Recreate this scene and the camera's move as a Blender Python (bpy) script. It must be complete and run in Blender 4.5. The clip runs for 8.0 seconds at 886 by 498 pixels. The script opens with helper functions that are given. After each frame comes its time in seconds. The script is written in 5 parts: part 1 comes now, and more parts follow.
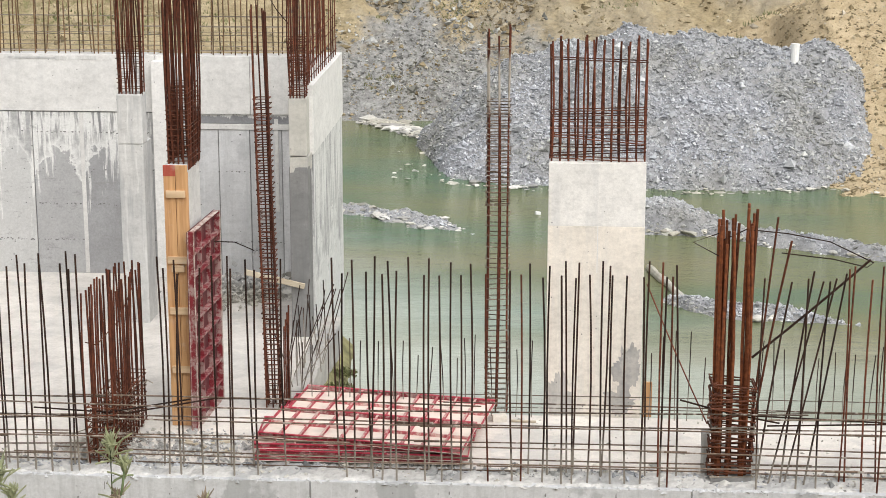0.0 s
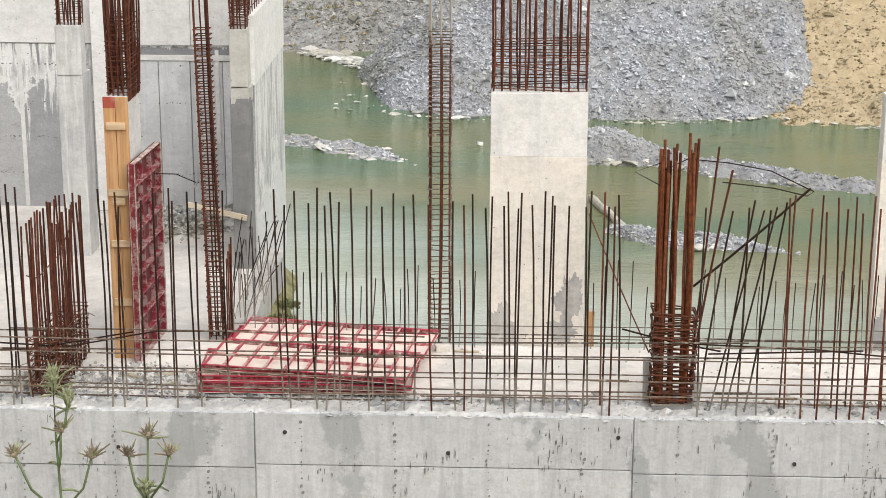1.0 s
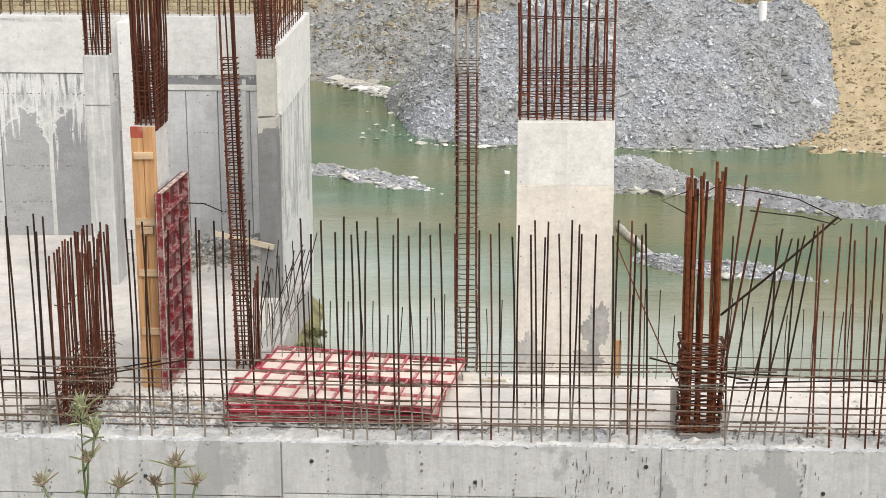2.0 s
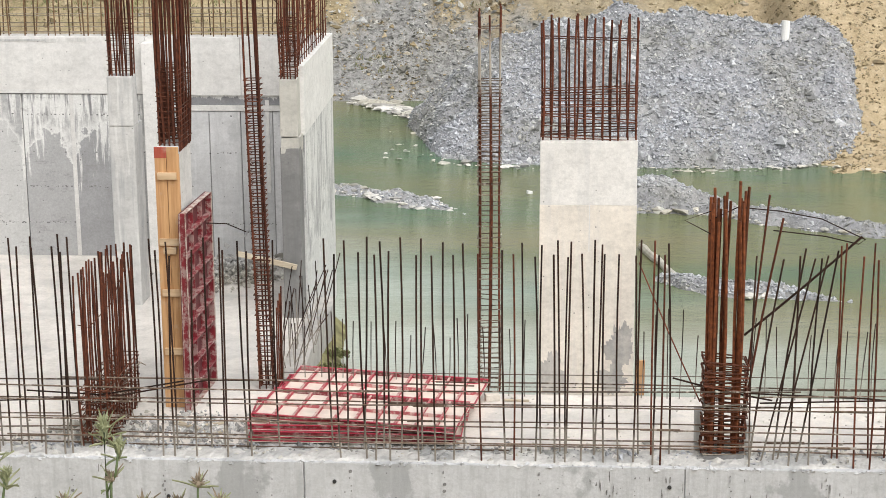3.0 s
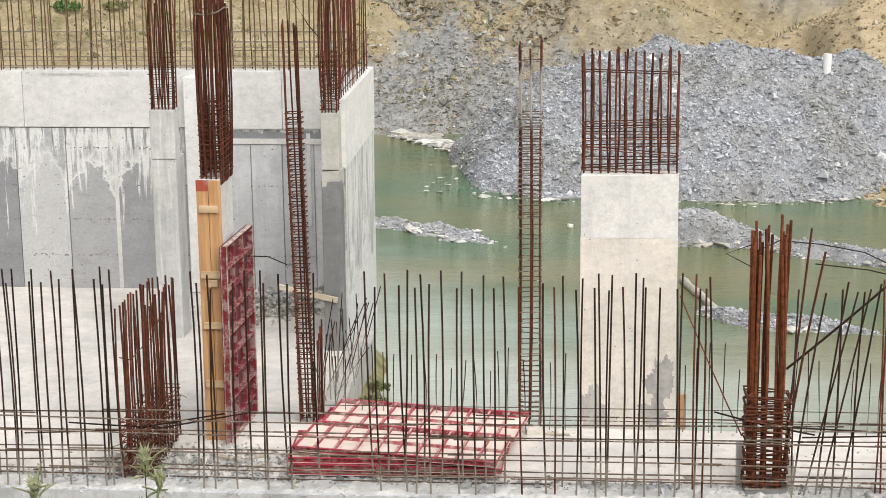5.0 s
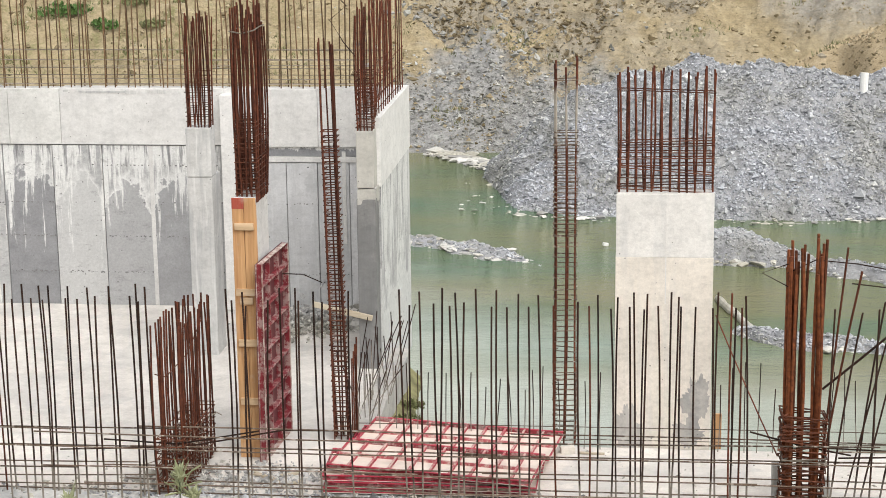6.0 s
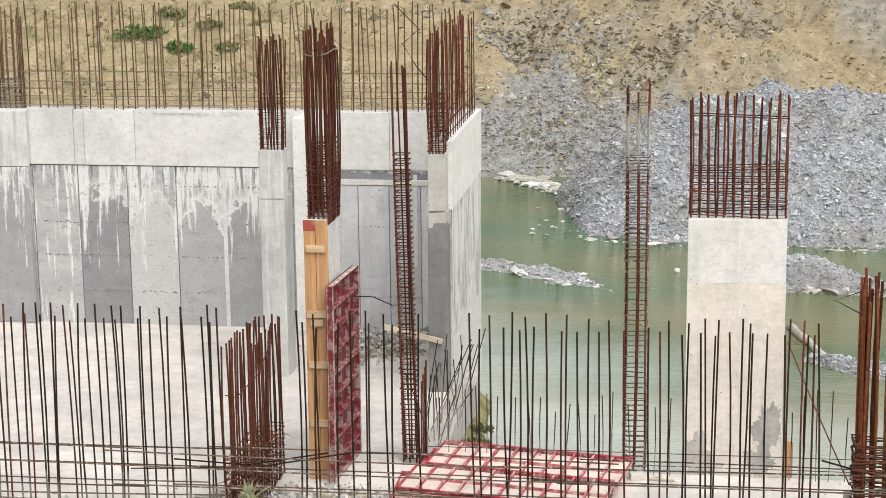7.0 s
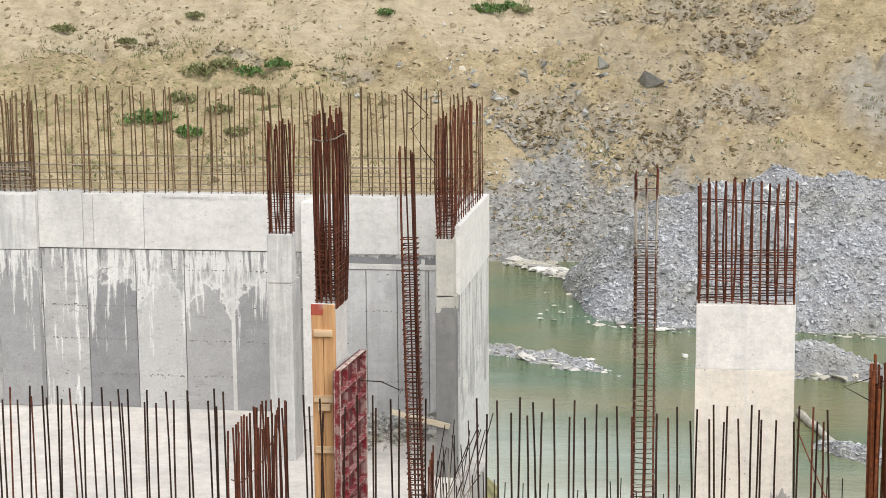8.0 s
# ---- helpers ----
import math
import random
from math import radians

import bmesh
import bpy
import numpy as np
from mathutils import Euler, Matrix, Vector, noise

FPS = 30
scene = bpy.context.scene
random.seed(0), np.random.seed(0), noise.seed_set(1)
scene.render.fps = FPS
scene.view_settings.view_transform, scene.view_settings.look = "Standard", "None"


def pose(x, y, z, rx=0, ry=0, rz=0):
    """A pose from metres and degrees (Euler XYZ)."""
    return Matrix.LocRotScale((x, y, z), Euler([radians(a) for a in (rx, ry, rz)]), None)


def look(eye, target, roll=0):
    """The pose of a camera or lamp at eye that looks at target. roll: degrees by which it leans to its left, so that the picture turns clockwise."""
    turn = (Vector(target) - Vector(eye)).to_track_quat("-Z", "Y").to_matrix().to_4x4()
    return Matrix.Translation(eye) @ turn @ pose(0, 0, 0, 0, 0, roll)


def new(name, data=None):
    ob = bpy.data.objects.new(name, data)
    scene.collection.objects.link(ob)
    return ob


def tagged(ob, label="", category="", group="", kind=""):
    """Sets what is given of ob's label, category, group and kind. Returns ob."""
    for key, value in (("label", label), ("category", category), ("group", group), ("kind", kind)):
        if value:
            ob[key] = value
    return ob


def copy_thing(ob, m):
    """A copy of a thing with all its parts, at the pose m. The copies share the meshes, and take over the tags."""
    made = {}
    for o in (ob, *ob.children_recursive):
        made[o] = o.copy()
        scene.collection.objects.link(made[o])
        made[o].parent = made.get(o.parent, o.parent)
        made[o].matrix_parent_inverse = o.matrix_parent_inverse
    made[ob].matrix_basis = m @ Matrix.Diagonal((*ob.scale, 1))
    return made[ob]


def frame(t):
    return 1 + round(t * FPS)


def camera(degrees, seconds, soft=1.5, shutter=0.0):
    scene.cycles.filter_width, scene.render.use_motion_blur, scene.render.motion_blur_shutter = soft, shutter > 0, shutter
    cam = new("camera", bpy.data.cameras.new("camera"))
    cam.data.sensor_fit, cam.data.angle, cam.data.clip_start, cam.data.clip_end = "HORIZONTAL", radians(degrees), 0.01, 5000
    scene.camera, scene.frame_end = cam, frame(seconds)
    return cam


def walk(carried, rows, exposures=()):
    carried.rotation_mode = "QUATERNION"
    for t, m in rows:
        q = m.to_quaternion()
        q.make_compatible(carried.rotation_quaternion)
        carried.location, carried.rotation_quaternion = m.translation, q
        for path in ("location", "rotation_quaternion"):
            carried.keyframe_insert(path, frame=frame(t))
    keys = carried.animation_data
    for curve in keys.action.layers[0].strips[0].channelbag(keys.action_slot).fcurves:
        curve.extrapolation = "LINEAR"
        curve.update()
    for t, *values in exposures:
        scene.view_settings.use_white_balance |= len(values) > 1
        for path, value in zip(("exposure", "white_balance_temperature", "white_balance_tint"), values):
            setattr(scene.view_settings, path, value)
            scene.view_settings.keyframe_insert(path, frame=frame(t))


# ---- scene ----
# camera: handheld on the bank, turning where it stands
EYE = 8.6
cam = camera(27.1, 8.0, soft=0.8)
ROWS = [
    (0.0, 4.000, -14.000, 0.000), (0.5, 2.665, -15.820, -0.193), (1.0, 2.192, -16.152, -0.156), (1.5, 2.511, -15.746, -0.032),
    (3.0, 3.653, -14.626, 0.351), (3.5, 3.871, -14.382, 0.405), (4.0, 4.316, -14.023, 0.504), (4.5, 4.621, -13.796, 0.560),
    (6.0, 6.000, -13.002, 0.666), (6.5, 7.037, -12.629, 0.662), (7.0, 8.266, -12.238, 0.626), (7.5, 9.152, -11.453, 0.524),
    (8.0, 8.551, -9.597, 0.449),
]
walk(cam, [(t, pose(0, 0, EYE, 90 + pitch, roll, yaw)) for t, yaw, pitch, roll in ROWS], exposures=[(0.0, 0.52), (8.0, 0.52)])

# overcast daylight
world = bpy.data.worlds.new("overcast_sky")
scene.world = world
world.use_nodes = True
wn = world.node_tree
sky = wn.nodes.new("ShaderNodeTexSky")
sky.sky_type, sky.sun_disc = "NISHITA", False
sky.sun_elevation, sky.sun_rotation = radians(53), radians(145)
sky.air_density, sky.dust_density, sky.ozone_density = 1.0, 4.0, 1.0
grey_sky = wn.nodes.new("ShaderNodeHueSaturation")
grey_sky.inputs["Saturation"].default_value = 0.10
wn.links.new(sky.outputs[0], grey_sky.inputs["Color"])
wn.links.new(grey_sky.outputs[0], wn.nodes["Background"].inputs[0])
wn.nodes["Background"].inputs[1].default_value = 0.15
sun = new("sun", bpy.data.lights.new("sun", "SUN"))
sun.data.energy, sun.data.angle, sun.data.color = 0.9, radians(80), (1.0, 0.95, 0.88)
sun.matrix_world = look((18, -26, 42), (0, 0, 0))


# ---- materials ----
def mat(name, rough=0.85, metal=0.0):
    m = bpy.data.materials.new(name)
    m.use_nodes = True
    nt = m.node_tree
    b = nt.nodes["Principled BSDF"]
    b.inputs["Roughness"].default_value, b.inputs["Metallic"].default_value = rough, metal
    return m, nt, b


def node(nt, kind, **settings):
    n = nt.nodes.new(kind)
    for key, value in settings.items():
        n.inputs[key.replace("_", " ")].default_value = value
    return n


def noise_tex(nt, coord, scale, detail=4.0, rough=0.6, stretch=None):
    n = node(nt, "ShaderNodeTexNoise", Scale=scale, Detail=detail, Roughness=rough)
    if stretch:
        mp = node(nt, "ShaderNodeMapping", Scale=stretch)
        nt.links.new(coord, mp.inputs[0])
        coord = mp.outputs[0]
    nt.links.new(coord, n.inputs["Vector"])
    return n.outputs["Fac"]


def ramp(nt, fac, stops):
    r = nt.nodes.new("ShaderNodeValToRGB")
    while len(r.color_ramp.elements) < len(stops):
        r.color_ramp.elements.new(0.5)
    for e, (at, c) in zip(r.color_ramp.elements, stops):
        e.position, e.color = at, (*c, 1) if len(c) == 3 else c
    nt.links.new(fac, r.inputs[0])
    return r.outputs[0]


def mix(nt, fac, a, b, blend="MIX"):
    n = nt.nodes.new("ShaderNodeMix")
    n.data_type, n.blend_type = "RGBA", blend
    for value, socket in ((fac, n.inputs[0]), (a, n.inputs[6]), (b, n.inputs[7])):
        if isinstance(value, (int, float)):
            socket.default_value = value
        elif isinstance(value, tuple):
            socket.default_value = (*value, 1)
        else:
            nt.links.new(value, socket)
    return n.outputs[2]


def bump(nt, b, height, strength, distance=0.02):
    n = node(nt, "ShaderNodeBump", Strength=strength, Distance=distance)
    nt.links.new(height, n.inputs["Height"])
    nt.links.new(n.outputs[0], b.inputs["Normal"])


def position(nt):
    return nt.nodes.new("ShaderNodeNewGeometry").outputs["Position"]


def grey(v):
    return (v, v, v)


def concrete(name, light, dark, streaks=0.5, stain=0.5, spread=0.25, scale=1.0, warm=(1.0, 0.99, 0.97), holes=True, patch=0.9, cut=0.60):
    """Cast concrete: cloudy tone, vertical streaks, damp stains, pin holes; each piece differs a little."""
    m, nt, b = mat(name, 0.82)
    p = position(nt)
    cloud = noise_tex(nt, p, 1.1 * scale, 6, 0.62)
    col = ramp(nt, cloud, [(0.3, tuple(dark * w for w in warm)), (0.68, tuple(light * w for w in warm))])
    fine = noise_tex(nt, p, 28, 5, 0.7)
    col = mix(nt, 0.3, col, ramp(nt, fine, [(0.25, grey(0.55)), (0.75, grey(1.25))]), "MULTIPLY")
    mid = noise_tex(nt, p, 5.5 * scale, 6, 0.75, (1, 1, 1.5))
    col = mix(nt, 0.55, col, ramp(nt, mid, [(0.3, grey(0.72)), (0.5, grey(1.0)), (0.72, grey(1.18))]), "MULTIPLY")
    if streaks:
        st = noise_tex(nt, p, 7.0, 4, 0.65, (1, 1, 0.09))
        col = mix(nt, ramp(nt, st, [(0.5, grey(0)), (0.66, grey(streaks))]), col, tuple(light * 0.55 * w for w in (0.96, 0.98, 1.0)))
        st2 = noise_tex(nt, p, 11.0, 3, 0.6, (1, 1, 0.07))
        col = mix(nt, ramp(nt, st2, [(0.58, grey(0)), (0.72, grey(streaks * 0.8))]), col, tuple(min(0.85, light * 1.2) * w for w in warm))
    if stain:
        big = noise_tex(nt, p, patch, 3, 0.5, (1, 1, 0.55))
        edge = noise_tex(nt, p, 9.0, 3)
        add = node(nt, "ShaderNodeMath")
        add.operation = "MULTIPLY_ADD"
        nt.links.new(edge, add.inputs[0])
        add.inputs[1].default_value = 0.16
        nt.links.new(big, add.inputs[2])
        col = mix(nt, ramp(nt, add.outputs[0], [(cut, grey(0)), (cut + 0.03, grey(stain))]), col, tuple(light * 0.5 * w for w in (0.95, 0.98, 1.0)))
    if spread:
        oi = nt.nodes.new("ShaderNodeObjectInfo")
        col = mix(nt, 1.0, col, ramp(nt, oi.outputs["Random"], [(0.0, grey(1 - spread)), (1.0, grey(1 + spread * 0.5))]), "MULTIPLY")
    if holes:
        v = node(nt, "ShaderNodeTexVoronoi", Scale=6.0)
        nt.links.new(p, v.inputs["Vector"])
        col = mix(nt, ramp(nt, v.outputs["Distance"], [(0.05, grey(0.75)), (0.075, grey(0))]), col, grey(0.12))
    nt.links.new(col, b.inputs["Base Color"])
    bump(nt, b, noise_tex(nt, p, 45, 6, 0.7), 0.35, 0.012)
    return m


M_WALL = concrete("board_marked_concrete", 0.50, 0.28, 0.95, 0.75, 0.42)


def math_node(nt, operation, a, b):
    n = node(nt, "ShaderNodeMath")
    n.operation = operation
    for slot, v in zip(n.inputs, (a, b)):
        if isinstance(v, (int, float)):
            slot.default_value = v
        else:
            nt.links.new(v, slot)
    return n.outputs[0]


def stained_wall(name):
    """Panel-cast concrete. Each panel's own colour channels tell its damp field: how dark, how high it climbs, and how much lime has run down."""
    m, nt, b = mat(name, 0.8)
    p = position(nt)
    gen = nt.nodes.new("ShaderNodeSeparateXYZ")
    nt.links.new(nt.nodes.new("ShaderNodeTexCoord").outputs["Generated"], gen.inputs[0])
    oi = nt.nodes.new("ShaderNodeObjectInfo")
    own = nt.nodes.new("ShaderNodeSeparateColor")
    nt.links.new(oi.outputs["Color"], own.inputs[0])
    dark, climb, lime = own.outputs[0], own.outputs[1], own.outputs[2]
    # cement skin in cloudy horizontal lifts
    col = ramp(nt, noise_tex(nt, p, 1.3, 7, 0.7, (1, 1, 1.6)), [(0.3, (0.311, 0.311, 0.315)), (0.5, (0.403, 0.403, 0.402)), (0.7, (0.496, 0.496, 0.483))])
    col = mix(nt, 0.6, col, ramp(nt, noise_tex(nt, p, 5.0, 8, 0.78, (1, 1, 2.0)), [(0.3, grey(0.70)), (0.5, grey(1.0)), (0.7, grey(1.2))]), "MULTIPLY")
    # the damp field: climbs highest in mid-panel, with a ragged edge and a pale rim of lime
    mid = math_node(nt, "SUBTRACT", gen.outputs[0], 0.5)
    arch = math_node(nt, "MULTIPLY", math_node(nt, "MULTIPLY", mid, mid), 0.75)
    rag = math_node(nt, "MULTIPLY", math_node(nt, "SUBTRACT", noise_tex(nt, p, 1.5, 7, 0.58, (1.3, 1.3, 1.1)), 0.5), 0.85)
    level = math_node(nt, "SUBTRACT", math_node(nt, "ADD", math_node(nt, "ADD", gen.outputs[2], arch), rag), climb)
    rim = node(nt, "ShaderNodeMapRange", From_Min=0.11, From_Max=0.0)
    nt.links.new(level, rim.inputs[0])
    wet = node(nt, "ShaderNodeMapRange", From_Min=0.012, From_Max=-0.012)
    nt.links.new(level, wet.inputs[0])
    col = mix(nt, math_node(nt, "MULTIPLY", rim.outputs[0], math_node(nt, "MULTIPLY", lime, 0.95)), col, (0.74, 0.74, 0.72))
    damp = ramp(nt, noise_tex(nt, p, 2.4, 6, 0.7), [(0.3, (0.189, 0.191, 0.2)), (0.7, (0.284, 0.286, 0.297))])
    col = mix(nt, math_node(nt, "MULTIPLY", wet.outputs[0], dark), col, damp)
    # lime runs from the joint above, dark runs between them
    reach = math_node(nt, "MULTIPLY", math_node(nt, "SUBTRACT", gen.outputs[2], 0.62), 0.5)
    run = math_node(nt, "ADD", noise_tex(nt, p, 8.5, 5, 0.7, (1, 1, 0.07)), math_node(nt, "MULTIPLY", reach, lime))
    col = mix(nt, ramp(nt, run, [(0.54, grey(0)), (0.60, grey(0.85))]), col, (0.72, 0.72, 0.70))
    top = math_node(nt, "ADD", noise_tex(nt, p, 12.0, 4, 0.65, (1, 1, 0.09)), math_node(nt, "MULTIPLY", math_node(nt, "SUBTRACT", gen.outputs[2], 0.9), 0.75))
    col = mix(nt, ramp(nt, top, [(0.58, grey(0)), (0.66, grey(0.75))]), col, (0.15, 0.15, 0.157))
    # small scabs, grain and pin holes
    scab = noise_tex(nt, p, 3.4, 7, 0.8, (0.8, 0.8, 2.4))
    col = mix(nt, ramp(nt, scab, [(0.57, grey(0)), (0.62, grey(0.5))]), col, (0.25, 0.247, 0.245))
    col = mix(nt, 0.32, col, ramp(nt, noise_tex(nt, p, 26, 5, 0.75), [(0.3, grey(0.5)), (0.7, grey(1.3))]), "MULTIPLY")
    v = node(nt, "ShaderNodeTexVoronoi", Scale=5.0)
    nt.links.new(p, v.inputs["Vector"])
    col = mix(nt, ramp(nt, v.outputs["Distance"], [(0.05, grey(0.8)), (0.08, grey(0))]), col, grey(0.10))
    nt.links.new(col, b.inputs["Base Color"])
    bump(nt, b, noise_tex(nt, p, 40, 6, 0.7), 0.4, 0.012)
    return m


M_STAINED_WALL = stained_wall("stained_wall_concrete")
M_POUR = concrete("pale_new_concrete", 0.76, 0.63, 0.12, 0.0, 0.16, warm=(1.0, 0.985, 0.955))
M_POURGREY = concrete("stained_pale_concrete", 0.70, 0.52, 0.15, 0.25, 0.1, 1.6, warm=(1.0, 0.99, 0.95))
M_CRUST = concrete("broken_cement_crust", 0.64, 0.42, 0.0, 0.5, 0.0, 2.5, warm=(1.0, 0.985, 0.95), holes=False)
M_PATCH = concrete("grey_cement_patch", 0.52, 0.33, 0.3, 0.5, 0.0, 2.0, warm=(1.0, 0.96, 0.90))
M_BEIGE = concrete("beige_column_concrete", 0.56, 0.42, 0.3, 0.2, 0.0, 1.4, warm=(1.0, 0.97, 0.88))
M_FRONT = concrete("grey_front_concrete", 0.65, 0.53, 0.45, 0.6, 0.10, 1.6, warm=(0.97, 0.985, 1.01), patch=1.1, cut=0.665)
M_COLUMN = concrete("streaked_column_concrete", 0.66, 0.46, 0.7, 0.2, 0.08, 1.4, warm=(1.0, 0.99, 0.96))
M_NEWPANEL = concrete("smooth_grey_concrete", 0.70, 0.55, 0.3, 0.3, 0.15, 1.0, warm=(0.985, 0.99, 1.0), cut=0.64)
M_PIERTOP = concrete("pale_pier_concrete", 0.82, 0.66, 0.25, 0.0, 0.05, 1.5, warm=(1.0, 0.98, 0.94))
M_PIER = concrete("cream_pier_concrete", 0.80, 0.66, 0.18, 0.0, 0.05, warm=(1.0, 0.93, 0.83))
M_INNER = concrete("inner_slab_concrete", 0.69, 0.53, 0.0, 0.2, 0.0, 0.9, warm=(1.0, 0.945, 0.88), holes=False)
M_SLAB = concrete("dusty_slab_concrete", 0.80, 0.60, 0.0, 0.28, 0.0, 0.9, warm=(1.0, 0.94, 0.87), holes=False)
M_DARKGREY = concrete("dark_grey_concrete", 0.25, 0.17, 0.4, 0.3, 0.0)


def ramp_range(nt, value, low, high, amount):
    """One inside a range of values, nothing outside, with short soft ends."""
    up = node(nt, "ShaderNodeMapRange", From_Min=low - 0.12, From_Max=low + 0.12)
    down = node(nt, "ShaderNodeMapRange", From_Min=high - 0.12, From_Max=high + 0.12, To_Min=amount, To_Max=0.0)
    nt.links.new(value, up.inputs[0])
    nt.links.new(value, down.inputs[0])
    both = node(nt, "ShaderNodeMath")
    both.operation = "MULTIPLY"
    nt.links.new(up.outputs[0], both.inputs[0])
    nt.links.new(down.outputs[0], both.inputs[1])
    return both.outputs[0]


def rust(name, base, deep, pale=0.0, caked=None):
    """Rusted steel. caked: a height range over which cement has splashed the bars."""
    m, nt, b = mat(name, 0.8)
    b.inputs["Specular IOR Level"].default_value = 0.25
    p = position(nt)
    col = ramp(nt, noise_tex(nt, p, 14, 4), [(0.3, deep), (0.7, base)])
    oi = nt.nodes.new("ShaderNodeObjectInfo")
    col = mix(nt, 1.0, col, ramp(nt, oi.outputs["Random"], [(0, grey(0.55)), (1, grey(1.35))]), "MULTIPLY")
    if pale:
        sp = noise_tex(nt, p, 9, 3, 0.6, (1, 1, 0.5))
        col = mix(nt, ramp(nt, sp, [(0.56, grey(0)), (0.68, grey(pale))]), col, (0.42, 0.38, 0.33))
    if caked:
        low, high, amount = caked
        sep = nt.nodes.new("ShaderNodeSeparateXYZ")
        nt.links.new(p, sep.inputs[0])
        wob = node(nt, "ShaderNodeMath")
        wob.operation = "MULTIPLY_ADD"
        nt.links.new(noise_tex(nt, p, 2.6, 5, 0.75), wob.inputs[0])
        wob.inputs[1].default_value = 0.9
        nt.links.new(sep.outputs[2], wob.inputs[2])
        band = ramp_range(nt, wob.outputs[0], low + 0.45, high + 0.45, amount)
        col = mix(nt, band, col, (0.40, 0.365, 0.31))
    nt.links.new(col, b.inputs["Base Color"])
    w = node(nt, "ShaderNodeTexWave", Scale=60.0, Distortion=1.0)
    w.bands_direction = "Z"
    nt.links.new(p, w.inputs["Vector"])
    bump(nt, b, w.outputs["Fac"], 0.4, 0.004)
    return m


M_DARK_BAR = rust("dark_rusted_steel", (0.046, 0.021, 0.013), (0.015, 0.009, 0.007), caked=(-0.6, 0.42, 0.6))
M_RUST_BAR = rust("red_rusted_steel", (0.16, 0.048, 0.024), (0.052, 0.018, 0.011))
M_LADDER_BAR = rust("half_caked_rusted_steel", (0.16, 0.048, 0.024), (0.052, 0.018, 0.011), caked=(4.35, 5.05, 0.95))
M_ORANGE_BAR = rust("orange_rusted_steel", (0.23, 0.073, 0.028), (0.085, 0.026, 0.012))
M_DUST_BAR = rust("cement_dusted_steel", (0.19, 0.14, 0.105), (0.09, 0.062, 0.046), 0.9)
M_OLD_BAR = rust("brown_weathered_steel", (0.20, 0.12, 0.062), (0.085, 0.05, 0.028), 0.15)
M_PALE_BAR = rust("cement_grey_steel", (0.34, 0.30, 0.25), (0.22, 0.18, 0.14), 0.6)
M_TIE = rust("rusted_tie_wire_steel", (0.15, 0.05, 0.026), (0.055, 0.022, 0.014), 0.2)


def paint(name, colour, under, wear):
    m, nt, b = mat(name, 0.5)
    p = position(nt)
    col = mix(nt, 0.5, colour, ramp(nt, noise_tex(nt, p, 3, 4), [(0.3, grey(0.6)), (0.7, grey(1.15))]), "MULTIPLY")
    col = mix(nt, ramp(nt, noise_tex(nt, p, 8, 6, 0.72), [(wear, grey(0)), (wear + 0.1, grey(0.85))]), col, under)
    nt.links.new(col, b.inputs["Base Color"])
    bump(nt, b, noise_tex(nt, p, 60, 4), 0.2, 0.005)
    return m


M_RED = paint("worn_red_paint", (0.42, 0.028, 0.058), (0.55, 0.36, 0.34), 0.54)
# dusty maroon, darkened to paint in the shade of cells between ribs
M_REDSHEET = paint("dusty_maroon_cell_shade", (0.13, 0.03, 0.036), (0.28, 0.15, 0.14), 0.58)
M_DUSTEDGE = paint("cement_caked_red_steel", (0.30, 0.15, 0.13), (0.56, 0.50, 0.45), 0.44)
M_DUSTRED = paint("dusty_pink_red_paint", (0.44, 0.10, 0.115), (0.60, 0.46, 0.41), 0.45)
M_REDDARK = paint("dusty_dark_red_and_web_shade", (0.22, 0.022, 0.032), (0.40, 0.29, 0.27), 0.46)
M_SHEET = paint("cement_coated_form_sheet", (0.80, 0.70, 0.62), (0.50, 0.27, 0.23), 0.64)


def timber(name, light, dark, grain_axis):
    m, nt, b = mat(name, 0.7)
    p = position(nt)
    g = noise_tex(nt, p, 16, 6, 0.65, grain_axis)
    col = ramp(nt, g, [(0.3, dark), (0.62, light)])
    oi = nt.nodes.new("ShaderNodeObjectInfo")
    col = mix(nt, 1.0, col, ramp(nt, oi.outputs["Random"], [(0, grey(0.8)), (1, grey(1.15))]), "MULTIPLY")
    col = mix(nt, ramp(nt, noise_tex(nt, p, 3.5, 4), [(0.55, grey(0)), (0.72, grey(0.5))]), col, (0.5, 0.42, 0.34))
    nt.links.new(col, b.inputs["Base Color"])
    bump(nt, b, g, 0.3, 0.006)
    return m


M_WOOD = timber("orange_shutter_timber", (0.56, 0.33, 0.155), (0.35, 0.17, 0.07), (1, 1, 0.06))
M_PALEWOOD = timber("pale_batten_timber", (0.68, 0.50, 0.32), (0.48, 0.33, 0.19), (0.08, 1, 1))
M_OLDWOOD = timber("weathered_plank_timber", (0.50, 0.44, 0.34), (0.34, 0.28, 0.20), (0.08, 1, 1))
M_STAINED = timber("red_stained_timber", (0.40, 0.08, 0.05), (0.26, 0.05, 0.03), (1, 1, 0.06))


def plain(name, colour, rough=0.7, vary=0.3, scale=20.0):
    m, nt, b = mat(name, rough)
    p = position(nt)
    col = mix(nt, 1.0, colour, ramp(nt, noise_tex(nt, p, scale, 4), [(0.3, grey(1 - vary)), (0.7, grey(1 + vary))]), "MULTIPLY")
    nt.links.new(col, b.inputs["Base Color"])
    bump(nt, b, noise_tex(nt, p, scale * 3, 4), 0.3, 0.01)
    return m


